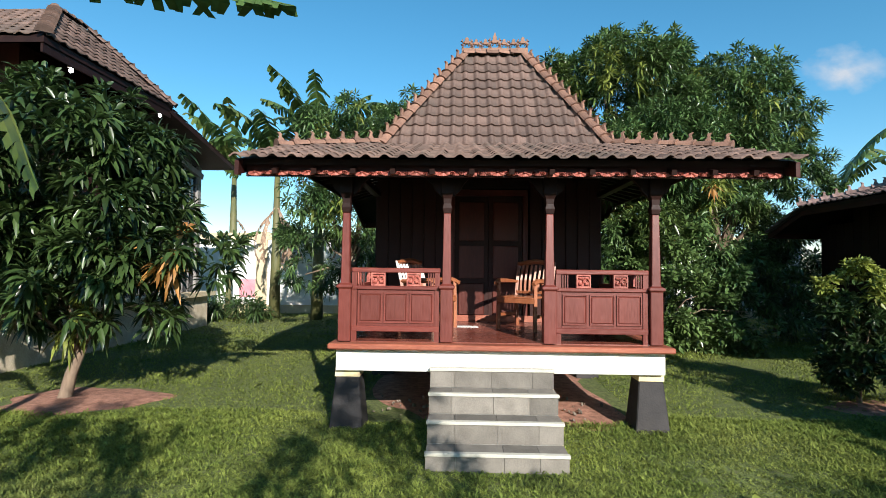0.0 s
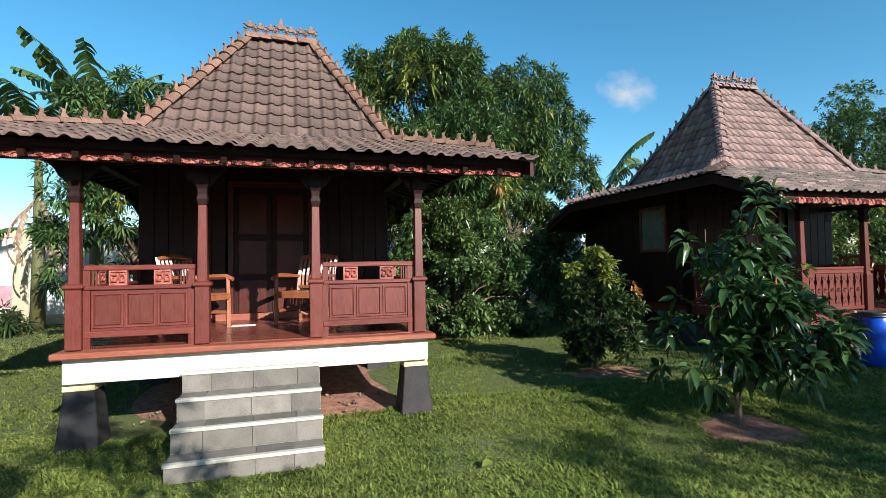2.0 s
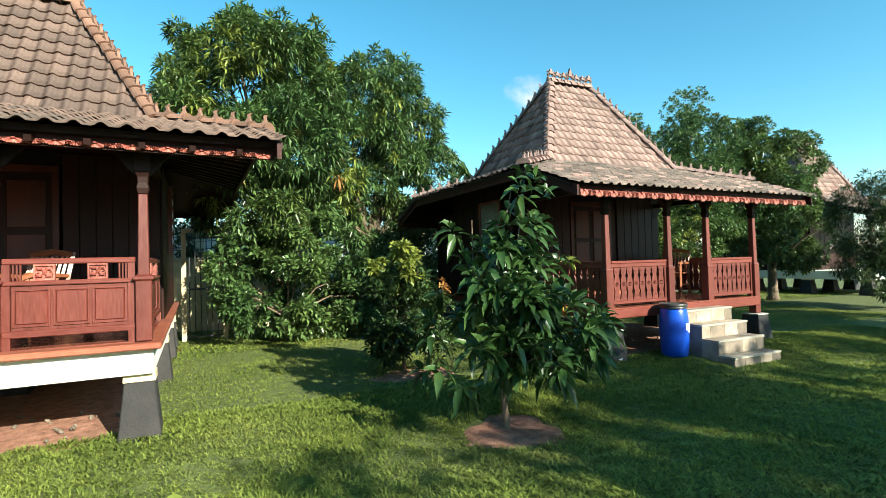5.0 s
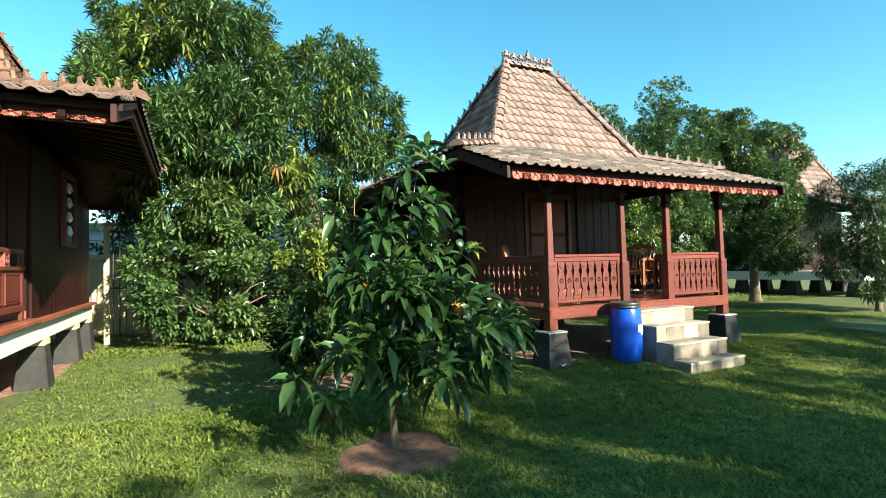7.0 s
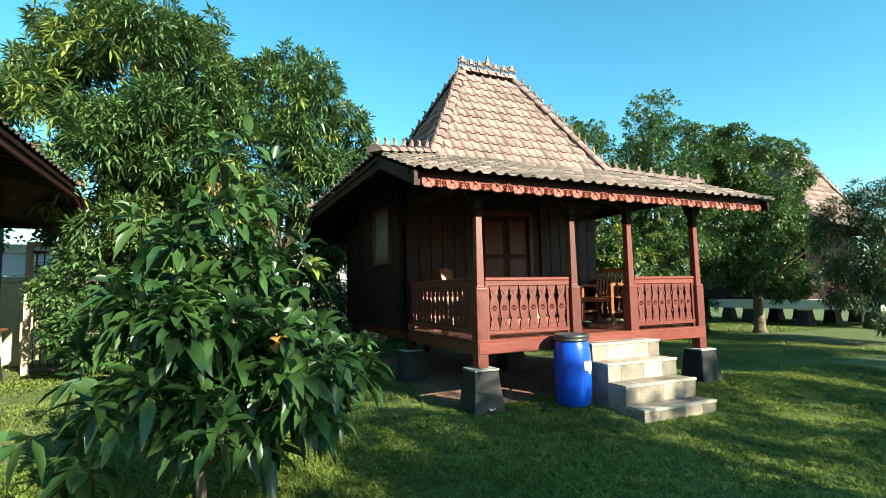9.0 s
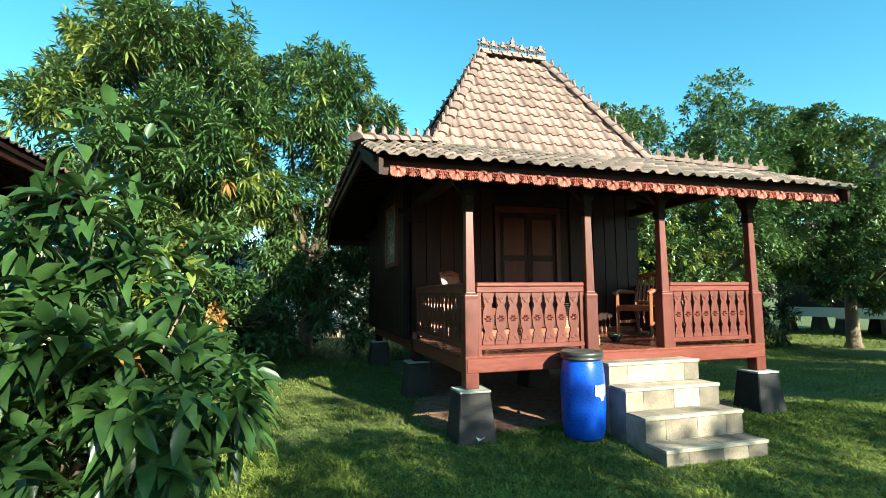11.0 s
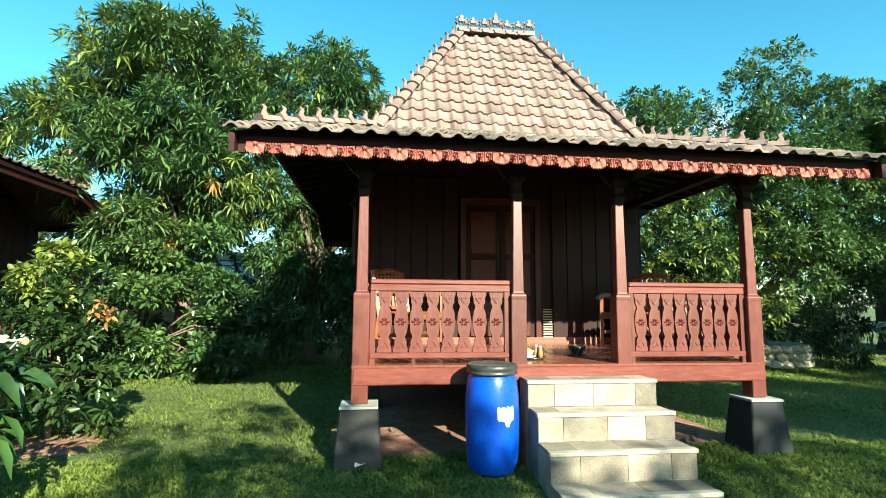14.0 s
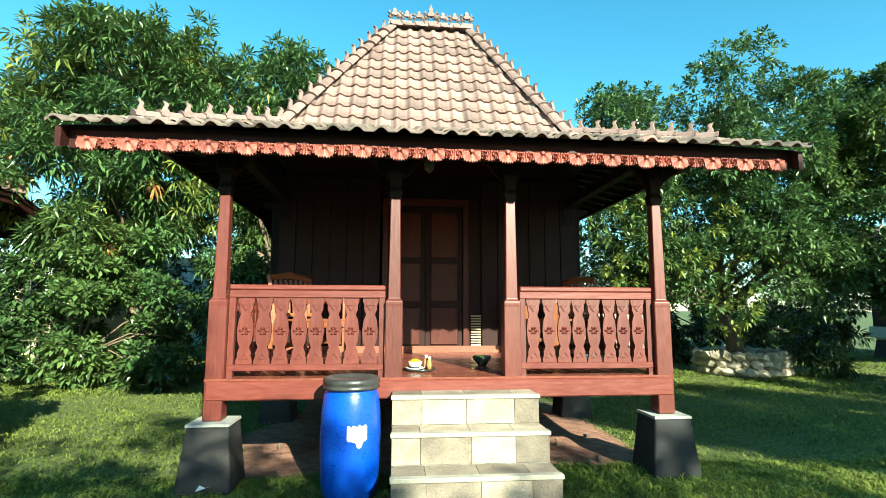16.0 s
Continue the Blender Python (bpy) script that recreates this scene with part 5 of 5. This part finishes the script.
for x, y, r, c, up in ((7.4, -8.1, 1.2, 130, 0), (9.3, -7.3, 1.5, 480, 0), (12.0, -7.9, 1.6, 360, 0), (14.9, -7.8, 1.7, 520, 0.2), (18.0, -5.7, 2.1, 760, 1.2), (10.2, -4.7, 1.2, 280, -0.2), (16.8, -4.1, 1.7, 520, 1.3), (1.1, -3.7, 0.8, 110, -1.6), (-1.9, -3.5, 0.75, 90, -1.5)):
    tree("shade_tree", (x, y), (0.14, 3.0 + up, (0, 0)), [(x, y, 4.9 + up, r, r, 1.3), (x - 0.9, y + 0.9, 4.2 + up, r * 0.6, r * 0.6, 0.8), (x + 1.0, y + 0.4, 4.4 + up, r * 0.6, r * 0.6, 0.8)],
         c, 10, 0.24, 0.07, 0.3, MANGO, "shade tree standing over the lawn behind the path", group="shade trees")


def torn_leaf(parent, pts, width, r, dry=False):
    """A long leaf on an arching midrib, its blade torn into strips that hang."""
    bm = bmesh.new()
    n = len(pts) - 1
    L = sum((pts[k + 1] - pts[k]).length for k in range(n))
    tube(bm, pts[::2], [0.024 * (1 - 0.8 * q / n) for q in range(0, n + 1, 2)], 5)
    for k in range(2, n):
        d = (pts[k + 1] - pts[k]).normalized()
        s = d.cross(Vector((0, 0, 1))).normalized()
        wd = width * math.sin(math.pi * (k - 1) / (n - 0.5)) ** 0.6 + 0.02
        for q in (-1, 1):
            if r.random() < 0.1:
                continue
            hang = (0.35 + 0.5 * r.random()) * (2.2 if dry else 1)
            o = (s * q - Vector((0, 0, hang))).normalized() * wd * (0.85 + 0.3 * r.random()) * (0.6 if dry else 1)
            o2 = (s * q - Vector((0, 0, hang * 2.2))).normalized() * o.length * 0.5
            g = 0.8 if r.random() < 0.5 else 0.6
            tw = d * 0.04 * r.normal()
            c = pts[k].lerp(pts[k + 1], 0.5)
            h = d * (L / n) * 0.5
            m = o * 0.55
            v = [bm.verts.new(c - h), bm.verts.new(c + h), bm.verts.new(c + h * 0.9 + m), bm.verts.new(c - h * 0.9 + m),
                 bm.verts.new(c + h * g + m + o2 + tw), bm.verts.new(c - h * g + m + o2 + tw)]
            bm.faces.new(v[:4])
            bm.faces.new((v[3], v[2], v[4], v[5]))
    part("dry_leaf" if dry else "leaf", bm, DRYBAN if dry else BANANA, parent)


def banana(at, height, leaves, seed, label, dry=0):
    """A banana plant: a sheathed stem and long, torn, arching leaves."""
    r = np.random.default_rng(seed)
    x, y = at
    z = float(ground_z(x, y)) - 0.03
    t = thing("banana_plant", (x, y, z), label, "banana plant")
    bm = bmesh.new()
    w = 0.05 + height * 0.022
    tube(bm, [(x, y, z), (x + 0.02, y, z + height * 0.4), (x, y + 0.02, z + height)], [w * 1.2, w, w * 0.55], 10)
    part("stem", bm, STEMG, t, smooth=True)
    for i in range(leaves + dry):
        is_dry = i >= leaves
        a = i * 2.4 + r.random()
        L = (1.0 + height * 0.42) * (1.0 if not is_dry else 0.7) * (0.8 + 0.4 * r.random())
        rise = (0.9 + 1.3 * r.random()) if not is_dry else -0.3
        bend = 0.9 + 0.9 * r.random() if not is_dry else 1.6
        pts, n = [], 24
        el, p = math.atan2(rise, 0.4), Vector((x, y, z + height * (0.97 if not is_dry else 0.8 - 0.1 * r.random())))
        for k in range(n + 1):
            pts.append(p.copy())
            e = el - bend * (k / n) ** 1.3
            p = p + Vector((math.cos(a) * math.cos(e), math.sin(a) * math.cos(e), math.sin(e))) * (L / n)
        torn_leaf(t, pts, L * 0.15, r, is_dry)
    return t


def spline(points, n=26):
    """A smooth run of points through the given ones."""
    P = [Vector(p) for p in points]
    P = [P[0] * 2 - P[1]] + P + [P[-1] * 2 - P[-2]]
    out = []
    for k in range(n + 1):
        s = k / n * (len(P) - 3)
        i = min(int(s), len(P) - 4)
        u = s - i
        a, b, c, d = P[i:i + 4]
        out.append(0.5 * ((2 * b) + (c - a) * u + (2 * a - 5 * b + 4 * c - d) * u * u + (3 * b - a - 3 * c + d) * u ** 3))
    return out


banana((-6.7, 15.6), 4.7, 8, 1, "tall banana plant with torn leaves by the wall", 6)
banana((-5.2, 15.2), 5.2, 8, 2, "tall banana plant with torn leaves by the wall", 2)
banana((-9.3, 18.2), 5.0, 8, 5, "tall banana plant with torn leaves beyond the wall", 1)
banana((-3.6, 15.8), 5.0, 7, 9, "tall banana plant with torn leaves by the wall")
banana((-8.6, 16.4), 1.9, 5, 3, "small banana plant in front of the white wall")
near_banana = banana((-4.6, 1.5), 2.3, 0, 14, "banana plant with long overhanging leaves on the lawn")
r14 = np.random.default_rng(14)
torn_leaf(near_banana, spline([(-4.6, 1.5, 2.2), (-3.9, 1.9, 3.22), (-3.1, 2.2, 3.46), (-2.4, 2.42, 3.44), (-1.85, 2.5, 3.36)], 46), 0.17, r14)
torn_leaf(near_banana, spline([(-4.6, 1.5, 2.2), (-4.1, 1.95, 2.85), (-3.6, 2.25, 2.75), (-3.36, 2.35, 2.15)]), 0.2, r14)
torn_leaf(near_banana, spline([(-4.6, 1.5, 2.2), (-5.2, 0.9, 3.1), (-5.6, 0.4, 3.3), (-6.1, 0.1, 2.7)]), 0.28, r14)
torn_leaf(near_banana, spline([(-4.6, 1.5, 2.2), (-4.9, 2.2, 3.0), (-5.6, 2.8, 3.2), (-6.2, 3.0, 2.7)]), 0.28, r14)
banana((21.0, 14.8), 4.9, 7, 6, "banana plant behind the far trees")
banana((11.5, 16.0), 4.2, 6, 8, "banana plant behind the second cabin")
tree("fern_clump", (-7.6, 14.6), (0.02, 0.1, (0, 0)), [(-7.6, 14.6, 0.35, 0.9, 0.6, 0.4), (-6.9, 14.3, 0.25, 0.6, 0.5, 0.3)], 160, 9, 0.3, 0.05, 0.5, DARKLEAF, "low leafy clump in front of the garden wall")
tree("low_shrub", (17.0, 10.2), (0.02, 0.2, (0, 0)), [(17.0, 10.2, 0.6, 0.5, 0.5, 0.6)], 120, 8, 0.18, 0.05, 0.3, DARKLEAF, "low shrub beside the stone ring")

# ---- loose things ----
barrel = thing("barrel", (8.31, 4.69, 0.0), "blue plastic barrel with black lid and torn white label", "barrel")
bx, by, bz = 8.31, 4.69, 0.02
H = 0.77
bm = bmesh.new()
lathe(bm, bx, by, [(0.165, bz), (0.187, bz + 0.02), (0.2, bz + 0.1), (0.209, bz + 0.25), (0.212, bz + 0.4), (0.207, bz + 0.55), (0.194, bz + 0.655), (0.185, bz + 0.68), (0.178, bz + 0.69), (0.182, bz + 0.7), (0.182, bz + 0.735)], 40)
for v in bm.verts:
    v.co.z = bz + (v.co.z - bz) * 1.05
part("drum", bm, PLASTIC, barrel, smooth=True)
bm = bmesh.new()
lathe(bm, bx, by, [(0.188, bz + 0.7), (0.2, bz + 0.703), (0.202, bz + 0.715), (0.193, bz + 0.722), (0.202, bz + 0.735), (0.202, bz + 0.762), (0.19, bz + 0.772), (0.178, bz + 0.77), (0.17, bz + 0.752), (0.02, bz + 0.756)], 40)
for v in bm.verts:
    v.co.z = bz + (v.co.z - bz) * 1.05
part("lid", bm, LID, barrel, "black ribbed plastic lid", smooth=True)
bm = bmesh.new()
LO = (0.012, 0.0, 0.004, -0.004, -0.006, -0.04, -0.045, -0.038, -0.004, 0.0, 0.012)
for i in range(10):
    q = []
    for s, dz in ((i, LO[i]), (i + 1, LO[i + 1]), (i + 1, 0.1 + 0.01 * math.sin(2.3 * i + 2.3)), (i, 0.1 + 0.01 * math.sin(2.3 * i))):
        a = radians(-92) + s * 0.0135 / 0.212
        q.append(bm.verts.new((bx + 0.219 * math.cos(a), by + 0.219 * math.sin(a), bz + 0.41 + dz)))
    bm.faces.new(q)
part("label", bm, PAPER, barrel, "torn white paper label")
for i in range(4):
    bm = bmesh.new()
    vs = []
    for dx, dz in ((0.05, 0.03 + 0.018 * i), (0.11, 0.034 + 0.018 * i), (0.11, 0.038 + 0.018 * i), (0.05, 0.034 + 0.018 * i)):
        a = radians(-92) + dx / 0.212
        vs.append(bm.verts.new((bx + 0.221 * math.cos(a), by + 0.221 * math.sin(a), bz + 0.41 + dz)))
    bm.faces.new(vs)
    part("print_line", bm, INK, barrel)


def chair(at, turn):
    """A teak armchair: slatted seat and back, curved arms, four legs and a stretcher."""
    c = thing("armchair", at, "varnished teak armchair with slatted back on the porch", "chair", "porch chairs")
    zb = at[2]

    def P(name, bm, bevel=0.004):
        ob = part(name, mesh_of(name, bm, TEAK, bevel=bevel), TEAK)
        ob.parent = c
        return ob
    for sx in (-0.26, 0.26):
        bm = bmesh.new()
        tube(bm, [(sx, -0.24, 0), (sx, -0.24, 0.3), (sx, -0.23, 0.6)], [0.03, 0.03, 0.027], 4)
        P("leg", bm, 0)
        bm = bmesh.new()
        tube(bm, [(sx, 0.28, 0), (sx, 0.22, 0.38), (sx, 0.26, 0.62), (sx, 0.33, 0.86)], [0.03, 0.03, 0.028, 0.026], 4)
        P("leg", bm, 0)
        bm = bmesh.new()
        tube(bm, [(sx * 1.02, -0.3, 0.585), (sx * 1.05, -0.2, 0.62), (sx * 1.05, 0.02, 0.615), (sx, 0.25, 0.6)], [0.028, 0.036, 0.034, 0.024], 5)
        P("arm", bm, 0)
        bm = bmesh.new()
        box(bm, sx - 0.014, sx + 0.014, -0.22, 0.22, 0.16, 0.2)
        P("stretcher", bm)
    bm = bmesh.new()
    box(bm, -0.27, 0.27, -0.265, -0.235, 0.34, 0.4)
    P("apron", bm)
    for i in range(7):
        bm = bmesh.new()
        y = -0.26 + i * 0.07
        box(bm, -0.255, 0.255, y, y + 0.055, 0.401, 0.42)
        P("seat_slat", bm)
    for i in range(7):
        bm = bmesh.new()
        x = -0.195 + i * 0.065
        tube(bm, [(x, 0.235, 0.47), (x, 0.25, 0.62), (x, 0.315, 0.82)], [0.019, 0.02, 0.018], 4)
        P("back_slat", bm, 0)
    bm = bmesh.new()
    tube(bm, [(-0.27, 0.315, 0.84), (0, 0.33, 0.875), (0.27, 0.315, 0.84)], [0.03, 0.036, 0.03], 5)
    P("back_rail", bm, 0)
    bm = bmesh.new()
    box(bm, -0.25, 0.25, 0.215, 0.245, 0.44, 0.48)
    P("lower_back_rail", bm)
    c.matrix_basis = Matrix.Translation(at) @ pose(0, 0, 0, 0, 0, turn)
    return c


chair((0.1, 5.95, 0.909), -35)
chair((-1.15, 5.9, 0.909), 60)
chair((10.42, 6.45, 0.79), -70)
chair((7.75, 6.2, 0.79), 50)

bm = bmesh.new()
box(bm, -0.78, -0.5, 6.0, 6.15, 0.9095, 0.914)
tagged(part("paper_sheet", bm, PAPER), "white paper sheet lying on the porch floor", "paper")

tray = thing("serving_tray", (8.9, 5.18, 0.79), "round dark serving tray on the porch floor", "tray")
bm = bmesh.new()
lathe(bm, 8.83, 5.35, [(0.1, 0.791), (0.12, 0.793), (0.135, 0.812), (0.13, 0.812), (0.115, 0.798), (0.01, 0.797)], 28)
part("dish", bm, DKCER, tray, smooth=True)


def turned(name, x, y, prof, mat, label, cat, extra=None):
    t = thing(name, (x, y, prof[0][1]), label, cat)
    bm = bmesh.new()
    lathe(bm, x, y, prof, 24)
    part("body", bm, mat, t, smooth=True)
    if extra:
        nm, p2, m2 = extra
        bm = bmesh.new()
        lathe(bm, x, y, p2, 20)
        part(nm, bm, m2, t, smooth=True)


turned("saucer", 8.79, 5.34, [(0.03, 0.799), (0.06, 0.805), (0.085, 0.82), (0.08, 0.822), (0.02, 0.81)], CERAMIC, "white saucer on the serving tray", "saucer")
turned("bowl", 8.79, 5.34, [(0.028, 0.823), (0.05, 0.835), (0.062, 0.87), (0.058, 0.87), (0.045, 0.842), (0.01, 0.836)], CERAMIC, "white bowl of yellow food on the tray", "bowl", ("food", [(0.05, 0.86), (0.045, 0.875), (0.02, 0.89), (0.005, 0.892)], YELLOW))
turned("sauce_bottle", 8.885, 5.36, [(0.019, 0.799), (0.02, 0.86), (0.017, 0.885), (0.012, 0.9)], AMBER, "small amber sauce bottle on the tray", "bottle", ("cap", [(0.013, 0.901), (0.013, 0.92), (0.01, 0.922)], PAPER))
turned("sauce_bottle", 8.91, 5.31, [(0.019, 0.799), (0.02, 0.85), (0.017, 0.875), (0.012, 0.89)], AMBER, "small amber sauce bottle on the tray", "bottle", ("cap", [(0.013, 0.891), (0.013, 0.91), (0.01, 0.912)], PAPER))
turned("bowl", 9.44, 5.75, [(0.04, 0.791), (0.045, 0.8), (0.085, 0.85), (0.09, 0.875), (0.084, 0.875), (0.07, 0.845), (0.02, 0.82)], DKCER, "dark glazed bowl of green food on the floor", "bowl", ("food", [(0.078, 0.862), (0.06, 0.875), (0.005, 0.88)], GREENTOP))

ring = thing("stone_planter", (15.8, 11.0, 0), "ring of piled field stones round a tree bed", "planter")
for k in range(3):
    for i in range(26):
        a = 2 * math.pi * (i + 0.5 * (k % 2)) / 26
        bm = bmesh.new()
        r = 0.12 + 0.03 * RNG.random()
        m = Matrix.Translation((15.8 + 0.85 * math.cos(a), 11.0 + 0.75 * math.sin(a), 0.1 + k * 0.15)) @ pose(0, 0, 0, RNG.normal() * 20, RNG.normal() * 20, math.degrees(a) + 90) @ Matrix.Diagonal((r * 1.15, r * 0.9, r * 0.75, 1))
        bmesh.ops.create_icosphere(bm, subdivisions=1, radius=1, matrix=m)
        for v in bm.verts:
            v.co += Vector(RNG.normal(size=3)) * 0.012
        part("stone", bm, RUBBLE, ring)
soil(15.8, 11.0, 0.78, 0.68, h=0.35)

for x, y, a in ((-3.5, 6.1, 20), (7.25, 4.75, 70), (-0.2, 2.9, 120), (1.6, 3.4, 10)):
    z = float(ground_z(x, y)) + 0.045
    me = leaves_mesh("fallen_leaf", np.array([[x, y, z]]), np.array([[math.cos(a), math.sin(a), 0.05]]), np.array([0.16]), np.array([0.08]), np.array([0.05]), PAPER if x > 7 else LIGHTLEAF)
    tagged(new("fallen_leaf", me), "pale fallen leaf lying on the grass", "leaf")

# ---- grass ----


def grass(name, n, x0, x1, y0, y1, length, wide):
    x, y = RNG.uniform(x0, x1, n), RNG.uniform(y0, y1, n)
    ok = np.ones(n, bool)
    for cx, cy, rx, ry in ((-5.4, 5.5, 0.95, 0.65), (4.46, 3.4, 0.5, 0.42), (15.8, 11.0, 0.9, 0.8)):
        ok &= ((x - cx) / rx) ** 2 + ((y - cy) / ry) ** 2 > 0.85 + 0.3 * RNG.random(n)
    for a, b, c, d in ((-1.95, 1.3, 4.85, 11.5), (-1.06, 0.21, 3.78, 5.0), (7.3, 10.8, 5.15, 11), (8.59, 9.7, 3.91, 5.2), (-40, -7.7, -10, 14)):
        ok &= ~((x > a) & (x < b) & (y > c) & (y < d))
    x, y = x[ok], y[ok]
    n = len(x)
    z = ground_z(x, y) - 0.005
    a = RNG.uniform(0, 2 * np.pi, n)
    patch = 0.75 + 0.3 * np.sin(x * 1.7 + 0.5 * y) * np.cos(y * 2.1 - x) + 0.28 * np.sin(x * 11 + 3 * np.sin(y * 5)) * np.sin(y * 13 + 2 * np.sin(x * 7))
    L = length * (0.45 + 1.0 * RNG.random(n)) * np.clip(patch, 0.25, None)
    lean = 0.35 + 0.75 * RNG.random(n)
    d = np.stack([np.cos(a) * lean, np.sin(a) * lean, np.ones(n)], 1)
    d /= np.linalg.norm(d, axis=1, keepdims=True)
    s = np.stack([-np.sin(a), np.cos(a), np.zeros(n)], 1) * (wide * (0.7 + 0.6 * RNG.random(n)))[:, None]
    p = np.stack([x, y, z], 1)
    mid = p + d * (L * 0.55)[:, None]
    tip = p + d * L[:, None] + np.stack([np.cos(a), np.sin(a), np.full(n, -0.8)], 1) * (L * 0.3)[:, None]
    v = np.stack([p, mid + s, tip, mid - s], 1).reshape(-1, 3)
    q = (np.arange(n) * 4)[:, None, None] + np.array([[0, 1, 2, 3]])[None]
    me = fast_mesh(name, v, q.reshape(-1, 4), GRASS)
    tagged(new(name, me), "short broad-bladed green lawn grass", "grass", kind="stuff")


grass("grass", 480000, -6, 14, 0.9, 5.2, 0.07, 0.0048)
grass("grass", 50000, -8, 16, -0.8, 0.9, 0.07, 0.008)
grass("grass", 190000, -9, 17, 5.2, 11.5, 0.06, 0.0055)
grass("grass", 60000, -9, 24, 9, 17, 0.08, 0.012)
grass("grass", 60000, -9, 22, -8, -0.6, 0.08, 0.012)

# ---- a small cloud, far off ----
cl = bpy.data.materials.new("thin_cloud_vapour")
cl.use_nodes = True
cn, ck = cl.node_tree.nodes, cl.node_tree.links
cn.remove(cn["Principled BSDF"])
em, tp, ms = cn.new("ShaderNodeEmission"), cn.new("ShaderNodeBsdfTransparent"), cn.new("ShaderNodeMixShader")
tc, no, gr, mu = cn.new("ShaderNodeTexCoord"), cn.new("ShaderNodeTexNoise"), cn.new("ShaderNodeTexGradient"), cn.new("ShaderNodeMath")
gr.gradient_type, mu.operation = "SPHERICAL", "MULTIPLY"
no.inputs["Scale"].default_value, no.inputs["Detail"].default_value = 2.2, 6
em.inputs[0].default_value, em.inputs[1].default_value = (0.85, 0.93, 1.0, 1), 0.42
rm = cn.new("ShaderNodeMapRange")
rm.inputs[1].default_value, rm.inputs[2].default_value = 0.2, 0.55
ck.new(tc.outputs["Object"], gr.inputs[0]), ck.new(tc.outputs["Object"], no.inputs[0])
ck.new(gr.outputs[1], mu.inputs[0]), ck.new(no.outputs[0], mu.inputs[1])
ck.new(mu.outputs[0], rm.inputs[0]), ck.new(rm.outputs[0], ms.inputs[0])
ck.new(tp.outputs[0], ms.inputs[1]), ck.new(em.outputs[0], ms.inputs[2])
ck.new(ms.outputs[0], cn["Material Output"].inputs[0])
cm = bpy.data.meshes.new("cloud_backdrop")
cm.from_pydata([(-1, -1, 0), (1, -1, 0), (1, 1, 0), (-1, 1, 0)], [], [(0, 1, 2, 3)])
cm.materials.append(cl)
cloud = tagged(new("cloud_backdrop", cm), "small thin white cloud in the blue sky", "cloud", kind="structure")
cloud.matrix_world = look((230, 303, 122), (0, 0, 0), 25) @ Matrix.Diagonal((34, 24, 1, 1))
